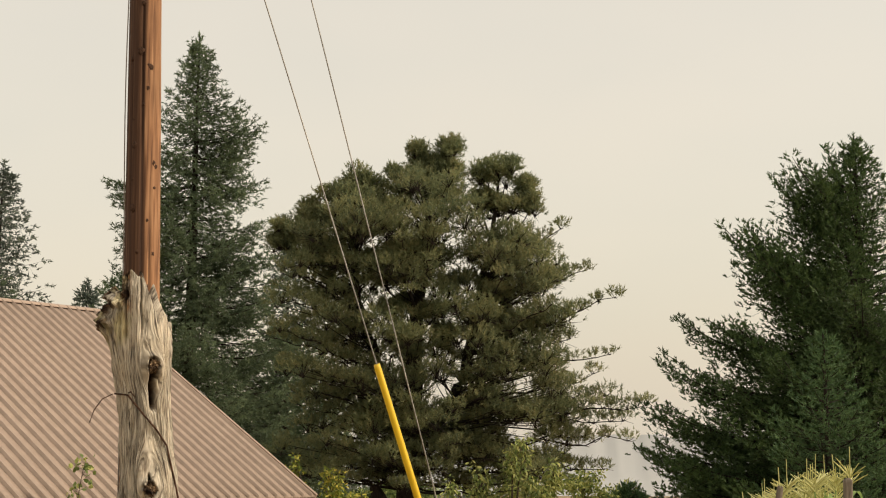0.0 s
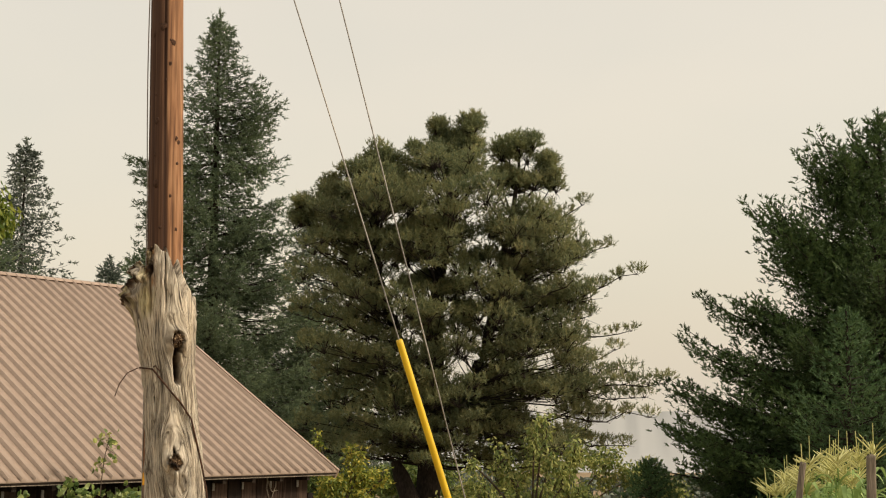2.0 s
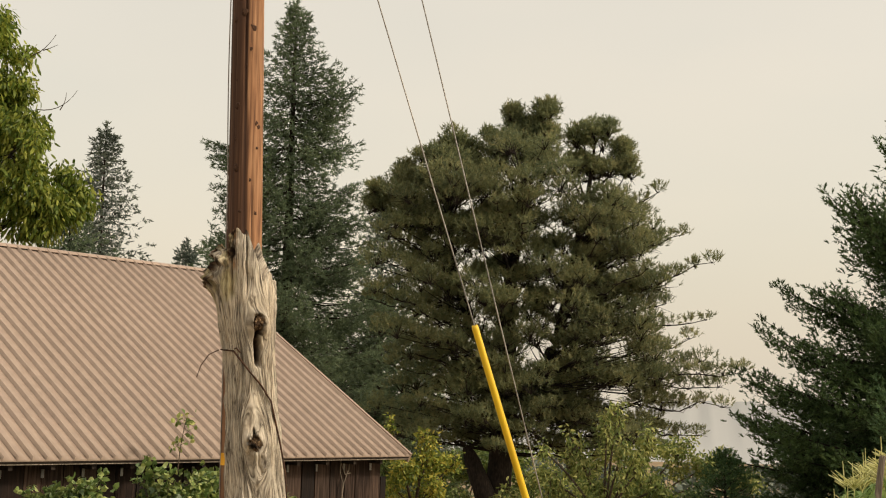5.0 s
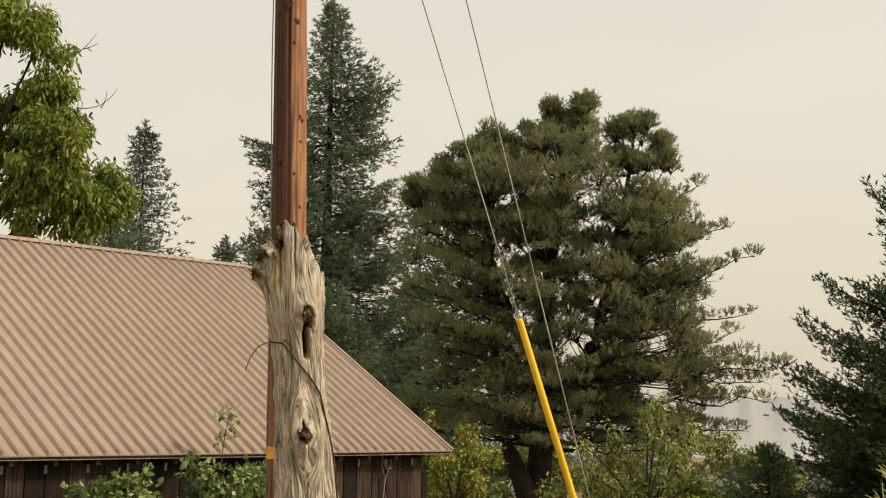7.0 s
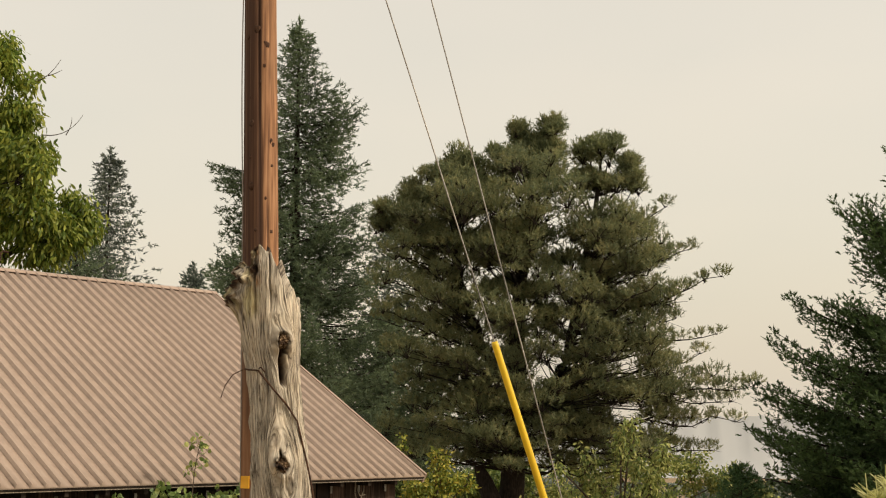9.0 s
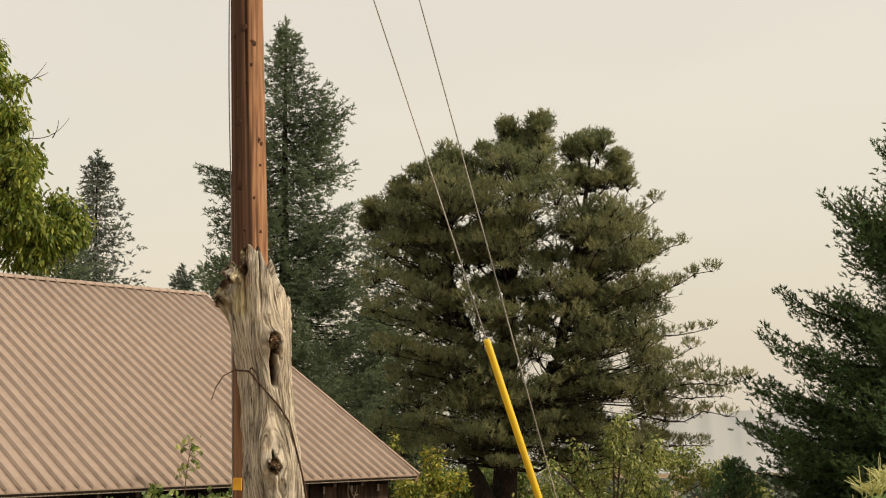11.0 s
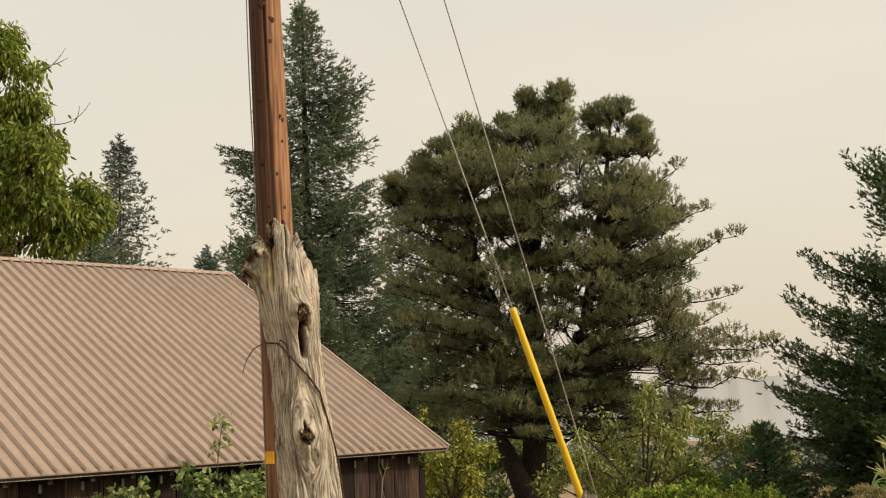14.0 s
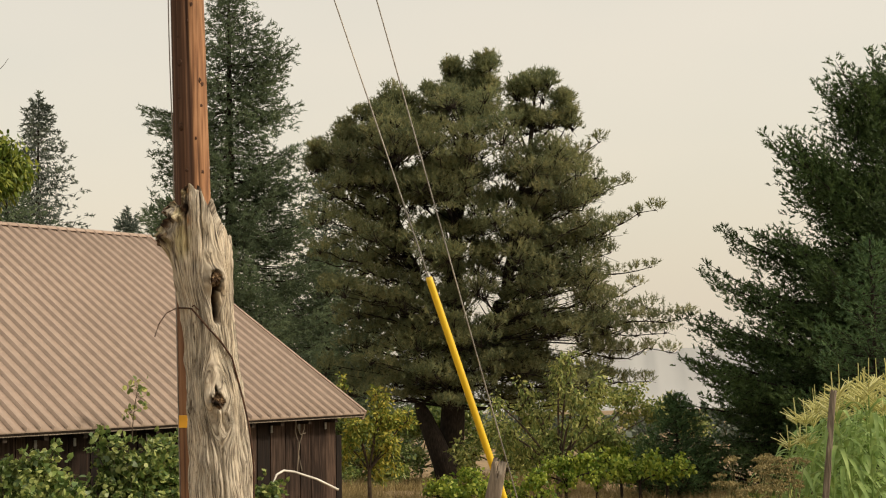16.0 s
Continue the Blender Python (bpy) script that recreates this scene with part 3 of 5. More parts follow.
def build_guys():
    def wire_to(name, low, top, label):
        low, top = np.array(low), np.array(top)
        t = np.linspace(0, 1, 40)[:, None]
        pts = low + (top - low) * t
        ob = new(name, tube_mesh(name, [(pts, 0.0062)], M_WIRE, 6))
        return tagged(ob, label, "guy wire", "guy wires of the pole")

    way = (Vector(WIRE1_TOP) - GUARD_LOW).normalized()
    low = GUARD_LOW - way * 0.6
    wire_to("guy_wire", low, WIRE1_TOP, "taut grey steel guy wire entering a yellow guard")
    wire_to("guy_wire", WIRE2_LOW, WIRE2_TOP, "taut grey steel guy wire running up to the pole")
    guard = thing("guy_guard", GUARD_LOW, "yellow plastic guy guard sleeve on the lower wire", "guy guard")
    n, length = 24, (GUARD_TOP_Z - GUARD_LOW.z) / way.z
    turn = way.to_track_quat('Z', 'Y').to_matrix().to_4x4()
    bm = bmesh.new()
    rings = []
    for z, rr in ((0, 0.029), (0.02, 0.031), (length * 0.5, 0.030), (length - 0.03, 0.029), (length, 0.026), (length, 0.018), (length - 0.1, 0.016)):
        rings.append([bm.verts.new((rr * math.cos(2 * math.pi * i / n), rr * math.sin(2 * math.pi * i / n), z)) for i in range(n)])
    for a, b in zip(rings, rings[1:]):
        for i in range(n):
            bm.faces.new((a[i], a[(i + 1) % n], b[(i + 1) % n], b[i]))
    part("sleeve", bm, M_YELLOW, guard, smooth=True, m=turn)


WIRE1_TOP, WIRE2_TOP, WIRE2_LOW = (-2.75, 9.3, 8.25), (-2.80, 9.3, 10.6), (-0.185, 10.9, 0.1)
build_guys()


# ---- the dead trunk in front of the pole ----
SNAG_Y = 6.25


def build_snag():
    snag = thing("dead_tree_trunk", (-1.65, SNAG_Y, 0), "bare weathered grey dead tree trunk with knot holes", "tree trunk")
    nz, nt = 480, 240
    u = np.linspace(0, 1, nt, endpoint=False)
    th = -np.pi / 2 + 2 * np.pi * (u - 0.5) - 0.62 * np.sin(2 * np.pi * (u - 0.5))      # denser towards the camera
    s = np.linspace(0, 1, nz)
    S, T = np.meshgrid(s, th, indexing="ij")
    zk = np.array([-0.3, 0.0, 0.5, 0.95, 1.1, 1.35, 1.68, 1.9, 2.02, 2.16, 2.29, 2.40, 2.55])
    xl = np.array([-1.88, -1.84, -1.797, -1.777, -1.782, -1.79, -1.813, -1.838, -1.864, -1.885, -1.89, -1.885, -1.86])
    xr = np.array([-1.34, -1.38, -1.44, -1.46, -1.468, -1.50, -1.545, -1.555, -1.56, -1.568, -1.575, -1.60, -1.66])
    # broken top: highest left of the middle, in split slabs that step down to the right
    cx = np.cos(T)
    top = 2.43 + 0.09 * np.exp(-((cx + 0.12) / 0.25) ** 2) - 0.17 * np.clip((cx - 0.42) * 3.0, 0, 1)
    slab = vnoise(T * 4.2, 0 * T, 0 * T + 3)
    top += 0.09 * (slab - 0.5) + 0.015 * (vnoise(T * 16, 0 * T, 0 * T + 2) - 0.5) - 0.04 * (cx < -0.4)
    body = np.clip(S / 0.93, 0, 1)
    Z = -0.3 + (top + 0.3) * np.where(body < 0.3, body * 0.62, 0.186 + (body - 0.3) / 0.7 * 0.814)
    L_ = np.interp(Z, zk, xl)
    R_ = np.interp(Z, zk, xr)
    cxx, half = (L_ + R_) / 2, (R_ - L_) / 2
    # flow of the grain round the knots, over the width (metres) and the height
    U = (T + np.pi / 2 + np.pi) % (2 * np.pi) - np.pi
    U = U * 0.165
    psi, W = U.copy(), Z
    knots = ((0.098, 2.02, 0.042), (0.045, 1.415, 0.046))
    for ku, kz, kr in knots:
        du, dz = U - ku, (Z - kz) * 0.42
        q = du * du + dz * dz + 1e-5
        psi = psi - du * np.clip(2.2 * kr * kr / q, 0, 0.97)
    psi = psi + 0.026 * (fbm(U * 7, Z * 2.6, 0 * Z + 9, 4) - 0.5) * 2 + 0.03 * (Z - 1.5) * np.clip(U / 0.2, -1, 1)
    R = np.ones_like(Z)
    groove = fbm(psi * 62, Z * 2.0, 0 * Z, 3)
    ridged = np.abs(groove - 0.5) * 2
    deep = np.clip((fbm(psi * 14, Z * 1.8, 0 * Z + 13, 3) - 0.42) * 5, 0, 1)
    D = -(0.004 + 0.013 * deep) * np.clip(1 - ridged * 3.6, 0, 1) + 0.007 * (fbm(psi * 170, Z * 7, 0 * Z + 4, 3) - 0.5)
    D += 0.032 * (fbm(psi * 9, Z * 1.6, 0 * Z + 7, 3) - 0.5) + 0.026 * (fbm(U * 11, Z * 8, 0 * Z + 11, 3) - 0.5)
    hole = np.zeros_like(Z)
    for (ku, kz, kr), slit in zip(knots, ((-0.008, 1.925, 0.023, 0.135), (-0.002, 1.465, 0.010, 0.035))):
        d = np.sqrt((U - ku) ** 2 + ((Z - kz) * 0.85) ** 2) + 0.03 * (fbm(U * 22 + kz, Z * 22, 0 * Z, 3) - 0.5)
        D += 0.032 * np.exp(-((d - kr * 0.9) / 0.024) ** 2)
        wob = 0.012 * (fbm(U * 60, Z * 60, 0 * Z) - 0.5)
        inner = np.clip((kr * 0.72 + wob - d) / 0.016, 0, 1)
        crumb = np.clip((kr * 0.95 + wob - np.sqrt((U - ku) ** 2 + (Z - kz - 0.01) ** 2)) / 0.02, 0, 1)
        D -= inner * 0.012
        hole = np.maximum(hole, crumb * np.clip((fbm(U * 60, Z * 60, 0 * Z + 15, 3) - 0.30) * 5, 0.35, 1))
        D += crumb * (0.018 + 0.14 * (fbm(U * 58, Z * 58, 0 * Z + 2, 3) - 0.47))
        hole = np.maximum(hole, inner * np.clip((fbm(U * 45, Z * 45, 0 * Z + 5, 3) - 0.3) * 4, 0.25, 1))
        du, z0, wd, hh = slit
        sl = np.exp(-((U - ku - du + 0.012 * (fbm(Z * 14, 0 * Z, 0 * Z + kz) - 0.5)) / (wd * (0.55 + 0.6 * fbm(Z * 20, 0 * Z, 0 * Z + 2)))) ** 4) * np.clip((hh - np.abs(Z - z0)) / 0.04, 0, 1)
        D -= 0.085 * sl
        hole = np.maximum(hole, sl)
    # long checks in the wood
    for cu, z0, z1, dep in ((-0.02, 2.1, 2.5, 0.03), (0.075, 2.15, 2.6, 0.03), (-0.06, 2.2, 2.45, 0.02), (0.05, 0.3, 1.33, 0.012), (0.10, 1.5, 1.95, 0.01), (-0.05, 1.55, 1.86, 0.012), (0.14, 1.1, 1.35, 0.012)):
        c = psi - cu + 0.01 * (fbm(Z * 5, 0 * Z, 0 * Z + cu * 40) - 0.5) * 2
        on = np.clip((Z - z0) * 12, 0, 1) * np.clip((z1 - Z) * 12, 0, 1)
        D -= dep * on * np.exp(-(c / 0.0055) ** 2)
    # rotten lobe on the left near the top, and crumbling left rim
    rough = fbm(T * 6, Z * 17, 0 * Z + 1, 4)
    lobe = np.exp(-((Z - 2.245) / 0.068) ** 2) * np.exp(-((U + 0.235) / 0.11) ** 2)
    knobs = fbm(U * 24, Z * 30, 0 * Z + 21, 3)
    D += lobe * (0.07 + 0.08 * (rough - 0.5) + 0.13 * (knobs - 0.45))
    rim = np.clip((Z - 2.30 + 0.16 * (rough - 0.5)) / 0.05, 0, 1) * np.clip((-U - 0.0) / 0.04, 0, 1)
    D += rim * (0.09 * (rough - 0.42) + 0.07 * (fbm(U * 24, Z * 30, 0 * Z + 22, 3) - 0.45))
    rot_and_cavity = np.clip(rim * 1.5 + np.clip(lobe * 2.2 - 0.2, 0, 1), 0, 1) * np.clip((fbm(U * 26, Z * 22, 0 * Z + 8) - 0.3) * 5, 0, 1)
    # crumbling knots are brown themselves; their holes and slits get painted shade
    rot_and_cavity = np.maximum(rot_and_cavity, np.clip(hole * 1.2, 0, 1))
    # inside of the broken top, its hollow's shade put into the colour
    inside = np.clip((S - 0.93) / 0.07, 0, 1)
    shrink = 1 - 0.75 * inside
    Z = Z - 0.16 * inside ** 1.2 + 0.02 * (rough - 0.5) * (inside > 0)
    rot_and_cavity = np.maximum(rot_and_cavity, inside * 0.9)
    X = cxx + (half + D) * shrink * np.cos(T) + 1.65
    Yv = (half * 0.92 + D) * shrink * np.sin(T)
    V = np.stack([X, Yv, Z], -1).reshape(-1, 3)
    i, j = np.meshgrid(np.arange(nz - 1), np.arange(nt), indexing="ij")
    k = (j + 1) % nt
    F = np.stack([i * nt + j, i * nt + k, (i + 1) * nt + k, (i + 1) * nt + j], -1).reshape(-1, 4)
    me = mesh_np("trunk", V, F, M_SNAG, True)
    lich = np.clip((Z - 1.95) / 0.25, 0, 1) * np.clip((0.03 - U) / 0.06, 0, 1) * np.clip((fbm(U * 14, Z * 5, 0 * Z + 3) - 0.36) * 5, 0, 0.8)
    rust = np.clip((Z - 2.05) / 0.15, 0, 1) * np.exp(-((psi - 0.0 + 0.05 * (Z - 2.3)) / 0.022) ** 2) * np.clip((fbm(U * 20, Z * 8, 0 * Z + 6) - 0.35) * 5, 0, 0.8)
    for nm, arr in (("flow", np.stack([psi, 0 * psi, Z], -1)), ("masks", np.stack([rot_and_cavity, lich, rust], -1))):
        at = me.attributes.new(nm, 'FLOAT_VECTOR', 'POINT')
        at.data.foreach_set("vector", arr.reshape(-1, 3).astype(np.float32).ravel())
    child("trunk", me, snag)
    # dry vine stem that crosses the face and runs down the right side
    def front(x, z, off=0.012):
        c, h = (np.interp(z, zk, xl) + np.interp(z, zk, xr)) / 2, (np.interp(z, zk, xr) - np.interp(z, zk, xl)) / 2
        q = np.clip((x - c) / h, -1.0, 1.0)
        return (x + 1.65, -(h * 0.92 * math.sqrt(max(0.0, 1 - q * q)) + off), z)
    for ku, kz, kr in knots:
        ang = ku / 0.165
        c0, h0 = (np.interp(kz, zk, xl) + np.interp(kz, zk, xr)) / 2, (np.interp(kz, zk, xr) - np.interp(kz, zk, xl)) / 2
        bm = bmesh.new()
        bmesh.ops.create_icosphere(bm, subdivisions=5, radius=1.0)
        q = np.array([v.co[:] for v in bm.verts])
        lump = 0.35 + 0.75 * fbm(q[:, 0] * 1.9 + kz, q[:, 1] * 1.9, q[:, 2] * 1.9, 3) + 0.75 * (fbm(q[:, 0] * 5.5, q[:, 1] * 5.5 + kz, q[:, 2] * 5.5, 3) - 0.4)
        for v, f in zip(bm.verts, lump):
            v.co = v.co * float(f) * kr * 1.0
            v.co.z *= 1.15
        at = Matrix.Translation((c0 + 1.65 + (h0 - 0.004) * math.sin(ang), -(h0 * 0.92 - 0.004) * math.cos(ang), kz))
        part("knot", bm, M_BURL, snag, "crumbling brown knot in the trunk", m=at)
    stem = [front(-1.83, 1.885), front(-1.79, 1.88), front(-1.74, 1.875), front(-1.70, 1.83), front(-1.65, 1.77), front(-1.60, 1.71), front(-1.555, 1.63), front(-1.53, 1.53, 0.03), front(-1.505, 1.40, 0.03), front(-1.48, 1.28, 0.03), front(-1.46, 1.1, 0.03), front(-1.45, 0.6, 0.03), front(-1.40, 0.0, 0.05)]
    child("vine_stem", tube_mesh("vine_stem", [(np.array(stem), 0.005), (np.array([front(-1.735, 1.885), front(-1.72, 1.89, 0.03), front(-1.70, 1.865, 0.02)]), 0.004),
          (np.array([(-0.17, -0.12, 1.88), (-0.215, -0.14, 1.855), (-0.25, -0.15, 1.80), (-0.27, -0.15, 1.74)]), 0.003)], M_KNOT, 6), snag, "thin dry vine stem")


build_snag()


# ---- trees ----
class Crown:
    def __init__(self):
        self.pos, self.way, self.ln, self.wd, self.wood = [], [], [], [], []

    def tuft(self, p, d, n, ln, wd, spread, axis=0.0):
        p, d = np.asarray(p, float), np.asarray(d, float)
        k = len(p)
        w = unit(np.repeat(d, n, 0) + rng.normal(size=(k * n, 3)) * spread)
        self.pos.append(np.repeat(p, n, 0) + w * ln * 0.08 + np.repeat(d, n, 0) * rng.uniform(0, axis, (k * n, 1)))
        self.way.append(w)
        self.ln.append(ln * rng.uniform(0.6, 1.2, k * n))
        self.wd.append(wd * rng.uniform(0.7, 1.2, k * n))

    def mesh(self, name, m):
        v, f = blades(np.concatenate(self.pos), np.concatenate(self.way), np.concatenate(self.ln), np.concatenate(self.wd))
        return mesh_np(name, v, f, m)


def frond(c, pts, width, step, gap, rise, hang, lift, blade, t0=0.12, flare=0.8, depth=0.0):
    """A limb's flat spray: branchlets to both sides, each set with short needled shoots.
    blade: (needles on a shoot, their length, their width, spread, length of the shoot)."""
    n = len(pts)
    L = float(np.linalg.norm(np.diff(pts, axis=0), axis=1).sum())
    grad = unit(np.gradient(pts, axis=0))
    grid = np.linspace(0, 1, n)
    P, D = [], []
    for t in np.linspace(t0, 1, max(4, int(L * (1 - t0) / step))):
        p = np.array([np.interp(t, grid, pts[:, i]) for i in range(3)])
        d = np.array([np.interp(t, grid, grad[:, i]) for i in range(3)])
        s = unit(np.array([d[1], -d[0], 0.0]))
        for sg in (-1, 1):
            ln = width * min(1.0, 0.18 + 1.8 * (1 - t)) * min(1.0, 0.5 + 1.6 * t) * rng.uniform(0.55, 1.2)
            w = unit(d * 0.75 + sg * s * flare + [0, 0, rise] + rng.normal(size=3) * 0.22)
            k = max(2, int(ln / gap) + 1)
            u = np.linspace(0.2, 1, k)[:, None]
            q = p + w * ln * u + rng.normal(size=(k, 3)) * gap * 0.22
            q[:, 2] -= hang * ln * u[:, 0] ** 1.6 + rng.uniform(0, 1, k) ** 1.4 * depth * (1.05 - t)
            turn = unit(np.cross(w, [0, 0, 1.0])) * (np.where(np.arange(k) % 2, 0.6, -0.6) * (np.arange(k) < k - 1))[:, None]
            P.append(q)
            D.append(unit(w + turn + [0, 0, lift] + rng.normal(size=(k, 3)) * 0.22))
            if ln > 0.2:
                c.wood.append((np.stack([p, q[-1]]), np.array([0.006, 0.002])))
    c.tuft(np.concatenate(P), np.concatenate(D), *blade)


def conifer(name, label, x, y, top, radius, m, limbs, blade, width=0.6, step=0.15, gap=0.14, droop=-0.1, upturn=0.3, rise=0.1, hang=0.1, lift=0.3, trunk=0.28, seed=1, low=0.4,
            ragged=0.3, group="", long=0.0, boughs=(), flare=0.8, away=1.0, depth=0.0, kin=6):
    """A conifer of limbs with needled sprays. radius: function of the height (0 at the base, 1 at the top).
    boughs: strong limbs of its own shape, as (height on the trunk, tip x, tip y, tip height, sag)."""
    global rng
    rng = np.random.default_rng(seed)
    gz = ground_z(y)
    H = top - gz
    tree = thing(name, (x, y, gz), label, "tree", group)
    c = Crown()
    for k in range(limbs):
        h = low / H + (0.985 - low / H) * (k + rng.uniform()) / limbs
        az = k * 2.399 + rng.uniform(-0.5, 0.5)
        lump = 0.75 + 0.5 * float(fbm(math.cos(az) * 1.3 + seed, math.sin(az) * 1.3, h * H * 0.55, 2))
        R = radius(h) * lump * rng.uniform(1 - ragged, 1 + ragged * 0.3)
        if rng.uniform() < long:
            R *= rng.uniform(1.2, 1.5)
        up = upturn * (0.4 + h)
        start = np.array([0, 0, max(0.15, h * H - 0.6 * (up + droop * 0.5) * R)])
        out = np.array([math.cos(az), math.sin(az), 0])
        dz = rng.uniform(0.6, 1.4)
        n = max(5, int(R / 0.25))
        pts = bezier(start, start + out * R * 0.55 + [0, 0, droop * R * dz], start + out * R + [0, 0, (up + droop * 0.5 * dz) * R], n)
        c.wood.append((pts, np.linspace(0.010 + 0.009 * R, 0.004, n)))
        thin = (1.5 if math.sin(az) > 0.35 else 1.0) * (away if math.cos(az) > 0.4 else 1.0)
        frond(c, pts, min(width, 0.45 * R + 0.05), step * thin, gap * thin ** 0.5, rise, hang, lift, blade, 0.1, flare, depth)
    for z0, tx, ty, tz, sag in boughs:
        for j in range(kin):
            spread = rng.normal(size=3) * [0.15, 0.5, 0.16] * (j > 0)
            tip = np.array([tx - x, ty - y, tz - gz]) + spread
            start = np.array([0, 0, z0 - gz + (j > 0) * rng.normal() * 0.12])
            tip = start + (tip - start) * (1.0 if j == 0 else rng.uniform(0.72, 0.98))
            L = np.linalg.norm(tip - start)
            pts = bezier(start, start + (tip - start) * [0.6, 0.6, 0.1] - [0, 0, sag * L], tip, max(6, int(L / 0.25)))
            c.wood.append((pts, np.linspace(0.012 + 0.010 * L, 0.005, len(pts))))
            frond(c, pts, width * (1.0 if j else 1.1), step, gap, rise, hang * 1.5, lift, blade, 0.15, flare, depth)
    lead = np.stack([np.zeros(12), np.zeros(12), np.linspace(H - 1.0, H - 0.06, 12)], -1)
    ang = rng.uniform(0, 6.28, 12)
    c.tuft(lead, unit(np.stack([np.cos(ang) * 0.7, np.sin(ang) * 0.7, np.full(12, 0.8)], -1)), *blade)
    c.tuft(lead[-3:], np.repeat([[0, 0, 1.0]], 3, 0), *blade)
    zz = np.linspace(-0.2, H, 14)
    tr = np.stack([0 * zz, 0 * zz, zz], -1)
    child("trunk", tube_mesh("trunk", [(tr, np.linspace(trunk, 0.015, 14) + 0.1 * trunk * (zz < 0.2))], M_BARK, 12), tree, "dark rough bark")
    tagged(child("branchwork", tube_mesh("branchwork", c.wood, M_BARK, 3), tree), kind="stuff")
    child("crown", c.mesh("crown", m), tree)
    return tree


def taper(*points):
    hs, rs = [p[0] for p in points], [p[1] for p in points]
    return lambda h: float(np.interp(h, hs, rs))


def build_pine():
    """A broad old pine: forked stems, round leaders and spreading boughs, their needles in brush-like shoots."""
    global rng
    rng = np.random.default_rng(11)
    x0, y0 = -3.1, 40.0
    gz = ground_z(y0)
    tree = thing("pine_tree", (x0, y0, gz), "broad old dark green pine with spreading open limbs", "tree")
    c = Crown()
    stem_pts = np.array([(x0, y0, gz - 0.2), (-2.85, y0, 0.2), (-2.75, y0 + 0.1, 2.5), (-2.7, y0 + 0.1, 5.2), (-2.3, y0, 8.0), (-2.05, y0, 11.0)])
    fork_pts = np.array([(-2.78, y0 + 0.1, 1.8), (-1.5, y0 - 0.1, 2.9), (-1.05, y0 - 0.2, 4.0), (-0.7, y0 - 0.1, 6.0), (-0.2, y0 + 0.1, 8.2), (0.05, y0 + 0.1, 10.4)])
    left_pts = np.array([(-2.76, y0 + 0.1, 2.6), (-3.9, y0 + 0.3, 4.2), (-4.6, y0 + 0.3, 6.4), (-4.7, y0 + 0.2, 8.4), (-4.65, y0 + 0.2, 10.1)])
    stems = (stem_pts, fork_pts, left_pts)
    # windows of sky in the crown, as (x, z, half width, half height)
    gaps = ((-1.4, 8.1, 0.45, 0.25), (-2.5, 5.9, 0.4, 0.25), (-1.55, 3.15, 0.8, 0.4), (0.5, 3.2, 0.8, 0.45), (0.5, 2.0, 0.6, 0.4), (-1.2, 10.2, 0.2, 0.5))

    def on(pts, z):
        return np.array([np.interp(z, pts[:, 2], pts[:, i]) for i in range(3)])

    def puff(p, rx, rz, n, twig_from=None):
        """A round cushion of brush-like shoots that point up and outward."""
        if any(((p[0] - gx) / gw) ** 2 + ((p[2] - gh) / gr) ** 2 < 1 for gx, gh, gw, gr in gaps) and rng.uniform() < 0.9:
            return
        q = unit(rng.normal(size=(n, 3)))
        q[:, 2] = np.where(q[:, 2] < -0.35, -q[:, 2], q[:, 2])
        r = rng.uniform(0.12, 1, (n, 1)) ** 0.45
        at = p + q * r * [rx, rx, rz] * (0.72 + 0.5 * rng.uniform(size=(n, 1)))
        d = unit(q * [0.75, 0.75, 0.5] + [0, 0, 0.85] + rng.normal(size=q.shape) * 0.28)
        c.tuft(at, d, 13, 0.13, 0.029, 0.66, 0.20)
        for e in at[::6]:
            c.wood.append((np.stack([p - [0, 0, rz * 0.5], (p + e) / 2 - [0, 0, 0.06], e]), np.array([0.016, 0.010, 0.005])))
        for _ in range(max(1, n // 12)):
            w = rng.normal(size=3) * [rx, rx, 0] * 0.7
            c.wood.append((np.stack([p - [0, 0, rz * 0.2], p + w - [0, 0, rz * rng.uniform(0.5, 1.1)]]), np.array([0.010, 0.004])))

    def limb(start, tip, size, density, r0, sag=0.06, first=0.3, flat=0.5):
        start, tip = np.asarray(start, float), np.asarray(tip, float)
        L = np.linalg.norm(tip - start)
        n = 11
        pts = bezier(start, (start + tip) / 2 - [0, 0, sag * L], tip, n)
        pts[1:-1] += rng.normal(size=(n - 2, 3)) * 0.018 * L
        c.wood.append((pts, np.linspace(r0, 0.012, n)))
        for t in np.linspace(first, 1.0, max(3, int(L * (1 - first) / 0.42))):
            p = np.array([np.interp(t, np.linspace(0, 1, n), pts[:, i]) for i in range(3)])
            r = size * (1.15 - 0.75 * t) * rng.uniform(0.75, 1.2)
            side = rng.normal(size=3) * [0.25, 0.8, 0.1] * (1.1 - t) * size
            puff(p + side + [0, 0, r * flat * 0.4], r, r * flat, int(density * r * r * 90) + 12)
            c.wood.append((np.stack([p, p + side]), np.array([0.018, 0.008])))

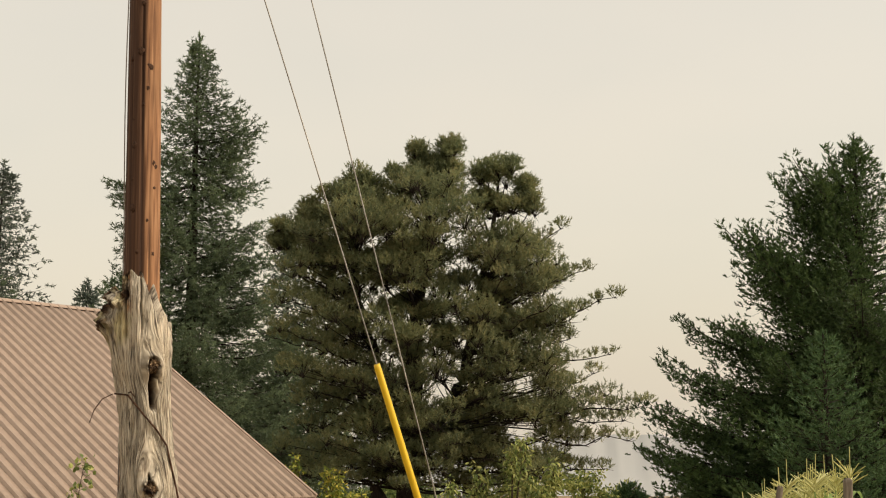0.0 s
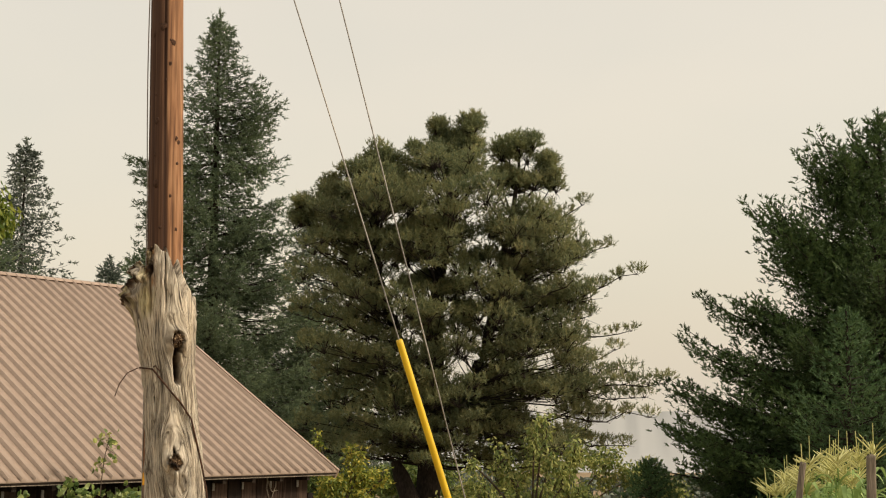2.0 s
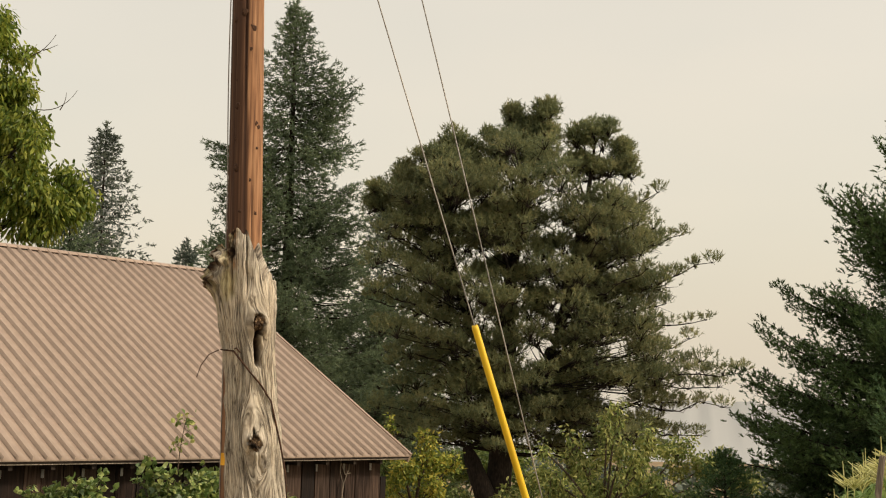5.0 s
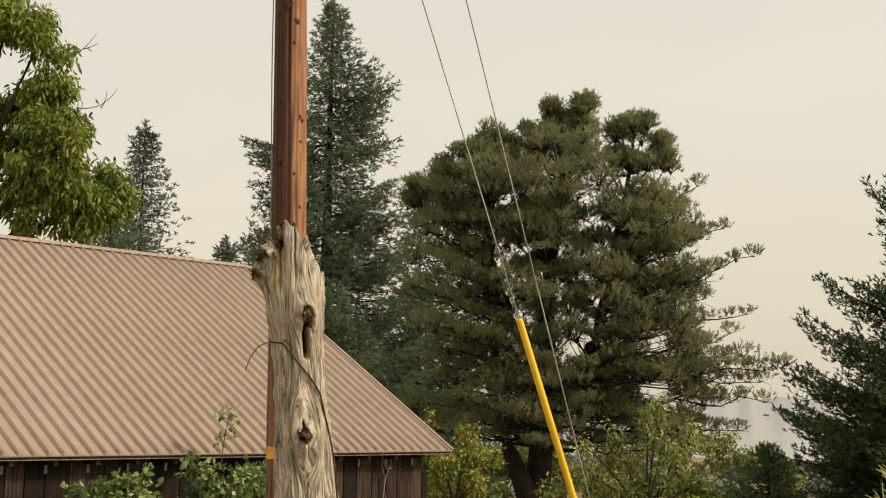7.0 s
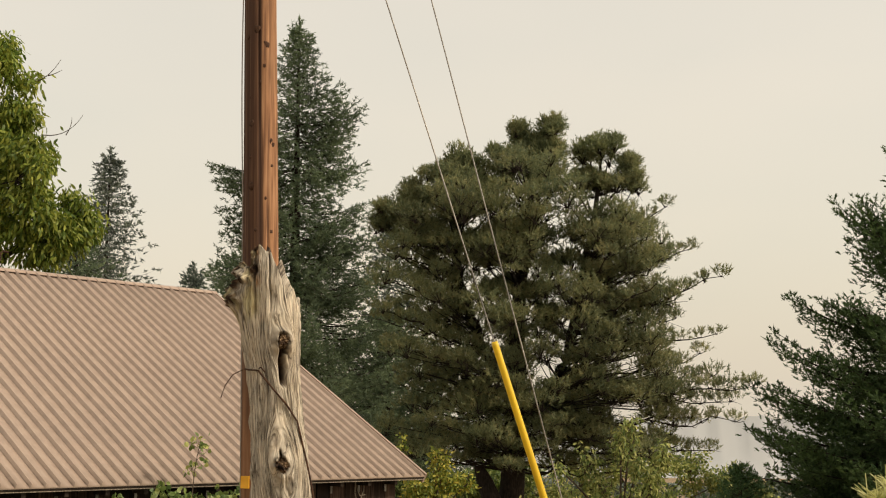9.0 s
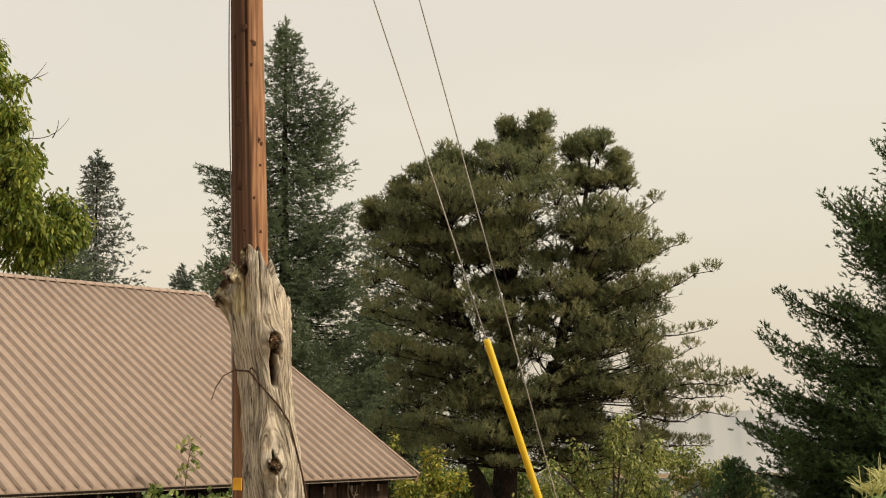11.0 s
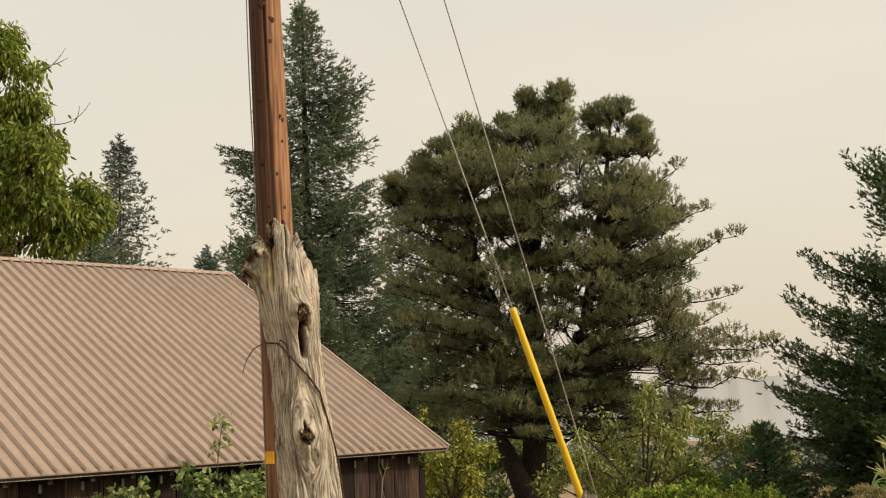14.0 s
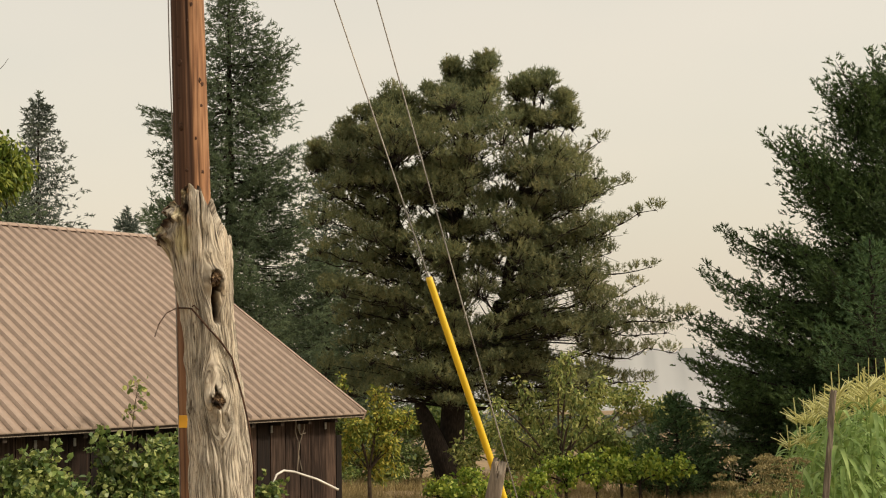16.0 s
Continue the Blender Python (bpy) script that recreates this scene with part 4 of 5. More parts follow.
    # leaders and rounded tops: (x, height of the crown, depth, half width, half height)
    tops = ((-2.5, 10.95, 0.0, 0.46, 0.60), (-1.45, 10.95, -0.2, 0.46, 0.60), (-2.1, 10.3, 0.2, 0.75, 0.6), (-1.9, 9.5, 0.1, 0.85, 0.55), (-0.35, 10.3, 0.1, 0.55, 0.55), (0.2, 10.1, -0.2, 0.55, 0.6), (0.75, 9.75, 0.1, 0.45, 0.5), (0.2, 9.3, 0.2, 0.95, 0.55),
            (0.95, 9.2, -0.1, 0.40, 0.45), (-0.5, 9.3, 0.3, 0.6, 0.5), (-3.3, 10.1, -0.3, 0.26, 0.35), (-2.95, 9.7, 0.0, 0.45, 0.5), (-2.0, 10.75, 0.1, 0.5, 0.42), (-1.5, 4.9, -0.6, 0.6, 0.5), (-1.9, 5.6, -0.9, 0.5, 0.4), (-1.4, 6.6, -0.4, 0.5, 0.4), (-3.2, 7.6, -0.8, 0.6, 0.5), (-2.8, 6.9, -0.9, 0.6, 0.45), (-2.6, 7.9, -0.5, 0.5, 0.4), (-3.7, 6.6, -1.0, 0.55, 0.45), (-3.5, 5.8, -1.0, 0.55, 0.4), (-3.9, 7.3, -0.8, 0.5, 0.4), (-3.0, 6.2, 0.5, 0.5, 0.4), (-2.5, 10.0, -0.2, 0.6, 0.5), (-1.4, 10.1, -0.1, 0.55, 0.5))
    domes = ((-4.65, 10.1, 0.1, 0.55, 0.5), (-4.0, 9.7, 0.2, 0.7, 0.5), (-5.3, 9.6, 0.0, 0.5, 0.45), (-4.7, 9.2, -0.4, 0.9, 0.6), (-6.0, 9.1, 0.2, 0.42, 0.5), (-5.7, 8.6, -0.2, 0.8, 0.5), (-6.9, 8.55, 0.0, 0.42, 0.42), (-6.5, 8.1, 0.3, 0.7, 0.5), (-7.2, 8.0, 0.2, 0.32, 0.4),
             (-3.5, 8.9, 0.3, 0.7, 0.6), (-4.3, 8.3, -0.9, 1.0, 0.7), (-5.4, 7.6, -0.6, 1.0, 0.7))
    for group, line in ((tops[:4] + tops[10:], stem_pts), (tops[4:10], fork_pts), (domes, left_pts)):
        for x, z, dy, rx, rz in group:
            p = np.array([x, y0 + dy, z])
            root = on(line, z - 1.0 - 0.4 * abs(x - on(line, z)[0]))
            c.wood.append((bezier(root, (root + p) / 2 + [0.3 * (p[0] - root[0]), 0, -0.1], p - [0, 0, rz * 0.4], 7), np.linspace(0.055, 0.014, 7)))
            for _ in range(5):
                o = rng.uniform(-1, 1, 3) * [rx * 0.55, rx * 0.6, rz * 0.5]
                puff(p + o, rx * 0.62, rz * 0.62, int(34 + 120 * rx * rz))
    # boughs that reach out over the open side: (height on the stem, tip x, depth, tip height, size)
    for z0, tx, dy, tz, size in ((7.2, 2.0, -0.3, 8.45, 0.62), (6.9, 1.5, 0.8, 8.0, 0.7), (6.2, 2.8, 0.3, 7.2, 0.60), (6.0, 1.9, -0.8, 6.9, 0.7), (4.9, 3.65, -0.2, 6.25, 0.58), (5.0, 2.5, 0.9, 5.9, 0.65), (4.0, 3.5, 0.2, 4.5, 0.42), (4.2, 2.2, -0.8, 4.9, 0.5),
                                 (3.0, 3.0, 0.2, 3.9, 0.62), (2.6, 4.5, -0.3, 2.85, 0.75), (2.6, 3.4, 0.7, 3.2, 0.8), (2.0, 4.0, 0.1, 1.8, 0.7), (1.9, 2.6, -0.6, 1.9, 0.7), (1.9, 3.3, 0.5, 0.9, 0.7), (1.9, 1.9, 0.8, 0.5, 0.8), (2.9, 3.9, 0.6, 2.4, 0.8), (2.2, 0.9, -1.2, 1.0, 0.7)):
        limb(on(fork_pts, max(z0, 1.9)), (tx, y0 + dy, tz), size * 1.15, 1.15, 0.06, 0.07, 0.3, 0.5)
    right = taper((0.0, 2.0), (1.9, 3.0), (3.4, 2.4), (4.6, 2.6), (6.4, 2.6), (7.4, 1.9), (8.4, 1.1), (9.8, 0.7))
    left = taper((0.0, -6.8), (2.0, -7.2), (4.0, -7.5), (6.5, -7.3), (8.2, -6.9), (9.8, -5.0))
    for k in range(125):
        z = 0.6 + 7.3 * (k + rng.uniform()) / 125
        az = k * 2.399 + rng.uniform(-0.5, 0.5)
        side = math.cos(az)
        line = fork_pts if side > 0.25 and z > 2.6 else left_pts if side < -0.25 and z > 3.2 else stem_pts
        s = on(line, max(0.3, z - 0.5))
        reach = (right(z) - s[0]) if side > 0 else (s[0] - left(z))
        R = 1 / math.sqrt((side / max(0.5, reach)) ** 2 + (math.sin(az) / 3.6) ** 2) * rng.uniform(0.6, 0.95)
        dense = 1.25 if side < 0.1 else 0.75
        limb(s, s + np.array([side * R, math.sin(az) * R, z - s[2] + (0.05 if z > 2 else -0.10) * R]), 0.62, dense * (0.5 if math.sin(az) > 0.4 else 1.0), 0.045, 0.05, 0.35, 0.5)
    # cushions on short twigs fill the crown between the limbs
    dome = taper((-7.4, 7.4), (-6.0, 8.4), (-4.6, 9.4), (-3.4, 8.6), (-2.8, 9.6), (-1.4, 9.6), (-1.0, 8.7), (0.2, 9.2), (1.0, 8.2), (2.2, 7.2))
    for k in range(500):
        z = 0.8 + 8.9 * rng.uniform()
        lo, hi = left(z) + 0.4, min(right(z), 2.2) - 0.3
        x = lo + (hi - lo) * rng.uniform()
        if z > dome(x) or (x > -3.2 and float(fbm(x * 0.9, z * 1.1, 3.0, 2)) < 0.24) or (x < -4 and z < 7 and k % 3):
            continue
        half = (hi - lo) / 2 + 0.3
        y = y0 - 3.2 * math.sqrt(max(0.0, 1 - ((x - (lo + hi) / 2) / half) ** 2)) * rng.uniform(-0.25, 1.0)
        near = min((on(line, max(line[0, 2], z - 0.6)) for line in stems), key=lambda q: abs(q[0] - x))
        p = np.array([x, y, z])
        c.wood.append((bezier(near, (near + p) / 2 - [0, 0, 0.15], p, 6), np.linspace(0.03, 0.01, 6)))
        r = rng.uniform(0.4, 0.75)
        puff(p, r, r * 0.6, int(85 * r * r) + 12)
    # broken forked stub beside the trunk
    stub = bezier((x0 + 0.25, y0 - 0.3, gz - 0.2), (x0 - 0.1, y0 - 0.5, gz + 0.9), (x0 - 0.78, y0 - 0.6, gz + 2.55), 8)
    base = np.array([x0, y0, gz])
    lines = [(stub - base, np.array([0.50, 0.42, 0.37, 0.34, 0.31, 0.28, 0.25, 0.14]))]
    for pts, r0 in ((stem_pts, 0.42), (fork_pts, 0.22), (left_pts, 0.2)):
        t = np.linspace(0, 1, 24)
        g = np.linspace(0, 1, len(pts))
        lines.append((np.stack([np.interp(t, g, pts[:, i]) for i in range(3)], -1) + rng.normal(size=(24, 3)) * [0.03, 0.03, 0] - base, r0 * (1 - t) ** 0.8 + 0.025))
    child("trunk", tube_mesh("trunk", lines, M_BARK, 14), tree, "dark furrowed forked trunk with a broken stub")
    tagged(child("branchwork", tube_mesh("branchwork", [(p - base, r) for p, r in c.wood], M_BARK, 3), tree), kind="stuff")
    c.pos = [p - base for p in c.pos]
    child("crown", c.mesh("crown", M_PINE), tree)


build_pine()
conifer("spruce_tree", "tall narrow spruce with ragged drooping limbs, haze painted into its green", -12.4, 50.0, 18.45,
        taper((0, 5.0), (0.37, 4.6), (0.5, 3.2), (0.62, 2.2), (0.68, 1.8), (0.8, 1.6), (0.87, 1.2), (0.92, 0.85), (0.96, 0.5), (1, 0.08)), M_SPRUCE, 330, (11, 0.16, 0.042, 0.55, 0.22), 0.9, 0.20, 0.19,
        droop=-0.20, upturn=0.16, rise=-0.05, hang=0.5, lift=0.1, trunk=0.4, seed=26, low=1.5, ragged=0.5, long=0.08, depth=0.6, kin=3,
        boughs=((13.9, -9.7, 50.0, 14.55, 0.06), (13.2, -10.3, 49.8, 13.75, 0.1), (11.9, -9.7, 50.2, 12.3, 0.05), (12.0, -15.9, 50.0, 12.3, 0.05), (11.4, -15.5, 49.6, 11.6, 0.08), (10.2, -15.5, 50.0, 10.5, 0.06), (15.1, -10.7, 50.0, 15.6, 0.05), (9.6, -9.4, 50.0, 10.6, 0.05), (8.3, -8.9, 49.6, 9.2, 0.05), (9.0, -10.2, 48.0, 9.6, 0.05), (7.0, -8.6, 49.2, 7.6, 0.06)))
conifer("fir_tree", "broad dark green fir with upswept limb tips", 8.0, 28.0, 8.5,
        taper((0, 5.4), (0.22, 5.0), (0.36, 3.7), (0.46, 2.9), (0.58, 2.1), (0.7, 1.5), (0.8, 1.15), (0.9, 0.62), (0.96, 0.28), (1, 0.05)), M_FIR, 330, (11, 0.09, 0.029, 0.42, 0.13), 0.85, 0.14, 0.125,
        droop=-0.10, upturn=0.36, rise=0.10, hang=0.30, lift=0.32, trunk=0.33, seed=38, low=0.4, ragged=0.25, away=2.2, depth=0.85,
        boughs=((7.2, 7.4, 28.0, 8.15, 0.1), (6.9, 6.7, 27.8, 7.75, 0.12), (6.4, 6.2, 28.0, 7.55, 0.12), (5.3, 5.0, 28.0, 6.5, 0.12), (5.2, 5.5, 27.6, 6.45, 0.12), (4.7, 5.3, 27.2, 5.75, 0.12), (3.5, 4.1, 28.0, 4.35, 0.10), (3.3, 5.0, 27.0, 4.2, 0.10),
                (2.5, 3.55, 28.0, 3.5, 0.10), (1.6, 3.1, 28.0, 2.45, 0.08), (1.0, 3.0, 27.6, 1.6, 0.08), (0.5, 2.7, 27.0, 0.7, 0.08), (0.8, 3.6, 26.2, 1.3, 0.08), (0.0, 3.2, 26.4, -0.2, 0.06), (3.9, 6.9, 25.6, 4.9, 0.08), (2.4, 5.4, 25.2, 3.3, 0.08)))
conifer("young_fir", "smaller bright green young fir before the large fir", 6.0, 23.5, 3.7,
        taper((0, 1.9), (0.3, 1.6), (0.7, 0.8), (1, 0.08)), M_YOUNGFIR, 110, (9, 0.07, 0.021, 0.45, 0.10), 0.45, 0.11, 0.10, depth=0.3, droop=-0.06, upturn=0.4, lift=0.35, trunk=0.1, seed=33, low=0.3)
conifer("young_fir", "slim young fir at the edge of the large fir", 2.75, 27.0, 0.85,
        taper((0, 1.4), (0.4, 1.0), (0.8, 0.4), (1, 0.05)), M_YOUNGFIR, 100, (9, 0.07, 0.022, 0.45, 0.10), 0.4, 0.12, 0.10, depth=0.3, droop=-0.05, upturn=0.35, lift=0.35, trunk=0.06, seed=34, low=0.3)
FAR_BLADE = (7, 0.22, 0.085, 0.6, 0.26)
conifer("far_spruce", "distant spruce with sparse ragged limbs, greyed by painted haze", -31.0, 76.0, 19.0,
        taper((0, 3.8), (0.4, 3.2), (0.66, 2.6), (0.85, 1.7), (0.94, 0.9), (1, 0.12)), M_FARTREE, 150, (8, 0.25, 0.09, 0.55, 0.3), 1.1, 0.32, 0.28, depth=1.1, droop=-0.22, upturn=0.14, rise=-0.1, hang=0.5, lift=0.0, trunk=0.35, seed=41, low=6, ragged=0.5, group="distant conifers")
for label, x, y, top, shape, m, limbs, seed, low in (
        ("small distant spruce behind the barn, greyed by painted haze", -20.0, 60.0, 9.4, taper((0, 3.0), (0.5, 2.0), (0.85, 0.8), (1, 0.1)), M_FARTREE, 80, 42, 4),
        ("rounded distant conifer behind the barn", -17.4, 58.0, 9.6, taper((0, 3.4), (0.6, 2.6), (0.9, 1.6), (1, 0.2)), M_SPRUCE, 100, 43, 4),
        ("distant conifer between two larger trees, paled by painted haze", -10.2, 60.0, 11.2, taper((0, 4.0), (0.5, 3.2), (0.8, 1.9), (1, 0.2)), M_FARTREE, 105, 44, 2),
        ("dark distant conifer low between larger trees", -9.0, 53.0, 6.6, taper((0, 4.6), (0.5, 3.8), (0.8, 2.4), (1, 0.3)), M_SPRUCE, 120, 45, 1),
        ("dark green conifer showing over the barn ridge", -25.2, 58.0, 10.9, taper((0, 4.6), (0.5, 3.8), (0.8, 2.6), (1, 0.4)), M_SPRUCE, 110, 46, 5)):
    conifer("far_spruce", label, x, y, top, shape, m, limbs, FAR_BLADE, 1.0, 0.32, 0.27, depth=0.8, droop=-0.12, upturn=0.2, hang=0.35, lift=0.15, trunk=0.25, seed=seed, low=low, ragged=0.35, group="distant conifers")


def broadleaf(name, label, x, y, clumps, m, leaf, width, per, stems, droop=0.5, seed=1, r0=0.15, category="tree", group="", twigs=3, m_wood=None, subs=7, rise=0.1, tall=1.0):
    """A leafy tree: stems fork to clumps of leaves. clumps: list of (dx, dy, z, radius) about the trunk."""
    global rng
    rng = np.random.default_rng(seed)
    gz = ground_z(y)
    tree = thing(name, (x, y, gz), label, category, group)
    wood, P, D, Ln = [], [], [], []
    fork = np.array([0.0, 0.0, stems])
    wood.append((bezier((0, 0, -0.15), (0.1 * r0, 0, stems * 0.5), fork, 6), np.linspace(r0, r0 * 0.75, 6)))
    for dx, dy, z, R in clumps:
        cpos = np.array([dx, dy, z - gz])
        mid = (fork + cpos) / 2 + [0, 0, 0.15 * np.linalg.norm(cpos - fork)]
        wood.append((bezier(fork, mid, cpos, 9), np.linspace(r0 * 0.4, 0.012 + 0.012 * R, 9)))
        for _ in range(subs):
            way = unit(rng.normal(size=3) + [0, 0, rise])
            cs = cpos + way * R * rng.uniform(0.35, 0.95) * [1 / tall, 1 / tall, 0.85 * tall]
            rs = R * rng.uniform(0.3, 0.52)
            wood.append((bezier(cpos, (cpos + cs) / 2 + rng.normal(size=3) * 0.08 * R, cs, 5), np.linspace(0.008 + 0.012 * R, 0.005, 5)))
            n = max(3, int(per * rs * rs))
            q = unit(rng.normal(size=(n, 3)))
            p = cs + q * rs * rng.uniform(0.15, 1.0, (n, 1)) ** 0.6 * [1 / tall, 1 / tall, 0.85 * tall]
            for e in p[:: max(1, n // 5)]:
                wood.append((np.stack([cs, e]), np.array([0.006, 0.003])))
            for _k in range(twigs):
                P.append(p + rng.normal(size=p.shape) * leaf * 0.5)
                D.append(unit(q * 0.55 + rng.normal(size=q.shape) * 0.5 + [0, 0, -droop]))
    P, D = np.concatenate(P), np.concatenate(D)
    v, f = leaves(P, D, leaf * rng.uniform(0.6, 1.2, len(P)), width * rng.uniform(0.7, 1.15, len(P)))
    wv = m_wood or M_TWIG
    child("trunk", tube_mesh("trunk", wood[:1], wv, 10), tree)
    tagged(child("branchwork", tube_mesh("branchwork", wood[1:], wv, 4), tree), kind="stuff")
    child("crown", mesh_np("crown", v, f, m), tree)
    return tree


# large broadleaf tree behind the barn
cl = [(3.5, 0, 6.0, 0.9), (4.1, 0.3, 6.35, 0.8), (3.1, -0.6, 7.1, 0.95), (2.7, 0.2, 8.0, 0.85), (2.3, 0.5, 8.9, 0.9), (2.6, -0.4, 9.9, 0.8), (1.7, -0.2, 10.6, 0.95), (1.3, 0.6, 7.2, 1.0), (0.5, -0.6, 6.1, 0.6),
      (1.3, 0.3, 8.4, 0.75), (0.2, 0.4, 8.2, 0.9), (0.6, 0, 10.9, 1.1), (-0.9, 0.4, 10.0, 1.2), (2.3, 0, 5.6, 0.4), (-0.2, 0.2, 12.0, 1.3), (-2.0, 0, 7.5, 1.5), (-2.6, 0, 9.5, 1.6), (-3.0, 0.5, 6.0, 1.5), (-1.5, 0, 11.8, 1.5), (-0.3, 0, 7.0, 0.9), (2.0, 0.2, 6.3, 0.8)]
broadleaf("chestnut_tree", "large yellow-green broadleaf tree with drooping leaves", -16.3, 27.5, cl, M_BROAD, 0.20, 0.070, 600, 4.5, droop=1.1, subs=8, seed=51, r0=0.35, m_wood=M_BARK)

# fruit trees and vines beyond the barn
cl = [(0.25, 0, 0.75, 0.28), (0.22, 0, 0.3, 0.38), (-0.5, 0, 1.12, 0.2), (-0.45, 0.1, 0.7, 0.25), (-0.15, -0.2, 0.1, 0.42), (0.55, 0.1, 0.3, 0.28), (0.85, 0.1, 0.42, 0.18), (-0.45, 0.2, -0.15, 0.38), (0.45, -0.1, -0.2, 0.38), (0.1, 0.1, -0.5, 0.36)]
broadleaf("fruit_tree", "small fruit tree with yellowing leaves beside the barn", -3.75, 27.0, cl, M_GOLD, 0.11, 0.05, 1400, 0.7, droop=0.5, seed=61, r0=0.05, group="fruit trees", rise=0.5, twigs=2, tall=1.35)
cl = [(0.27, 0, 1.55, 0.28), (0.05, 0, 1.15, 0.34), (-0.6, 0.1, 0.85, 0.28), (0.85, 0.1, 0.95, 0.3), (-1.2, 0, 0.75, 0.2), (-0.95, 0, 0.1, 0.33), (1.05, 0.1, 0.05, 0.38), (0.3, -0.2, 0.6, 0.42), (-0.3, 0.1, 0.4, 0.38), (0.6, 0, 0.3, 0.4), (0, 0, -0.1, 0.42), (0.8, 0.2, -0.3, 0.4), (-0.6, 0.1, -0.35, 0.38)]
broadleaf("fruit_tree", "spreading olive-green fruit tree before the pine", 0.25, 26.0, cl, M_APPLE, 0.115, 0.045, 1150, 0.6, droop=0.7, seed=62, r0=0.07, group="fruit trees", rise=0.5, twigs=2, tall=1.4)
cl = [(-0.5, 0, -0.6, 0.6), (0.4, 0.1, -0.5, 0.7), (1.3, 0, -0.6, 0.6), (-1.2, 0.2, -0.8, 0.6), (2.0, 0.3, -0.9, 0.5)]
broadleaf("shrub", "dark green leafy shrub behind the fruit trees", -4.3, 44.0, [(dx, dy, z + 0.2, R * 1.3) for dx, dy, z, R in cl], M_BRAMBLE, 0.15, 0.08, 700, 0.4, droop=0.2, seed=63, r0=0.05, group="shrubs")
cl = [(-1.2, 0, 0.2, 0.9), (0.2, 0.1, 0.6, 1.0), (1.4, 0, 0.1, 0.9), (2.6, 0.2, -0.3, 0.8), (-2.4, 0.1, -0.4, 0.9), (3.6, 0, -0.7, 0.7)]
broadleaf("shrub", "olive scrub growing beneath the pine", 1.5, 45.0, cl, M_APPLE, 0.16, 0.08, 420, 0.5, droop=0.2, seed=64, r0=0.06, group="shrubs")
cl = [(-1.0, 0, -1.0, 0.55), (0.0, 0.2, -0.6, 0.7), (1.0, 0, -0.8, 0.6), (2.0, 0.2, -0.5, 0.7), (3.0, 0, -0.9, 0.6), (0.6, -0.3, -1.5, 0.5), (2.4, -0.2, -1.4, 0.5)]
broadleaf("shrub", "olive leafy shrub at the foot of the pine", -1.2, 37.0, cl, M_APPLE, 0.14, 0.07, 900, 0.4, droop=0.3, seed=65, r0=0.05, group="shrubs", twigs=2)
cl = [(-0.8, 0, -1.0, 0.45), (0.0, 0.2, -0.7, 0.55), (0.8, 0, -0.9, 0.5), (1.5, 0.2, -0.8, 0.5), (0.4, -0.2, -1.2, 0.4)]
broadleaf("shrub", "dark green leafy shrub beside the large fir", 2.2, 30.0, cl, M_BRAMBLE, 0.12, 0.06, 1100, 0.3, droop=0.3, seed=67, r0=0.04, group="shrubs", twigs=2)
for x, y, wide in ((-4.4, 41.0, 5), (1.0, 42.0, 6)):
    cl = [((k - wide / 2 + 0.5) * 0.95, 0.3 * (k % 2), ground_z(y) + 0.5 + 0.18 * (k % 3), 0.62) for k in range(wide)]
    broadleaf("shrub", "low dark thicket growing under the pine", x, y, cl, M_BRAMBLE, 0.15, 0.08, 650, 0.3, droop=0.3, seed=int(60 + wide), r0=0.04, group="shrubs", twigs=2)
cl = [(-1.0, 0, -0.4, 0.7), (0.1, 0.2, -0.8, 0.7), (-2.0, 0, -0.2, 0.8), (-0.6, -0.3, -1.4, 0.7), (0.9, 0, -1.3, 0.6), (-1.8, 0, -1.5, 0.7), (0.2, 0.1, -1.7, 0.6)]
broadleaf("shrub", "dark green leafy shrub at the foot of the pine", -5.0, 38.0, cl, M_BRAMBLE, 0.14, 0.07, 900, 0.4, droop=0.3, seed=66, r0=0.05, group="shrubs", twigs=2)
for k, (x, y) in enumerate(((-1.25, 19.8), (-0.5, 21.5), (0.35, 23.5), (0.95, 24.6), (1.5, 26.0), (2.0, 27.5), (1.75, 24.4), (2.35, 25.4), (-1.6, 23.0))):
    g = ground_z(y)
    hh = (0.40, 0.48, 0.80, 0.8, 0.9, 0.85, 0.75, 0.8, 0.5)[k]
    cl = [(-0.25, 0, g + hh, 0.26), (0.2, 0.05, g + hh + 0.08, 0.28), (0.0, -0.1, g + hh - 0.2, 0.25), (0.42, 0, g + hh - 0.12, 0.22), (-0.45, 0, g + hh - 0.16, 0.22)]
    broadleaf("grapevine", "bright yellow-green grapevine on a twisted dark trunk", x, y, cl, M_VINE, 0.075, 0.065, 2400, hh - 0.3, droop=0.6, seed=70 + k, r0=0.035, category="vine", group="row of vines", m_wood=M_BARK, subs=4, twigs=2, rise=0.4)


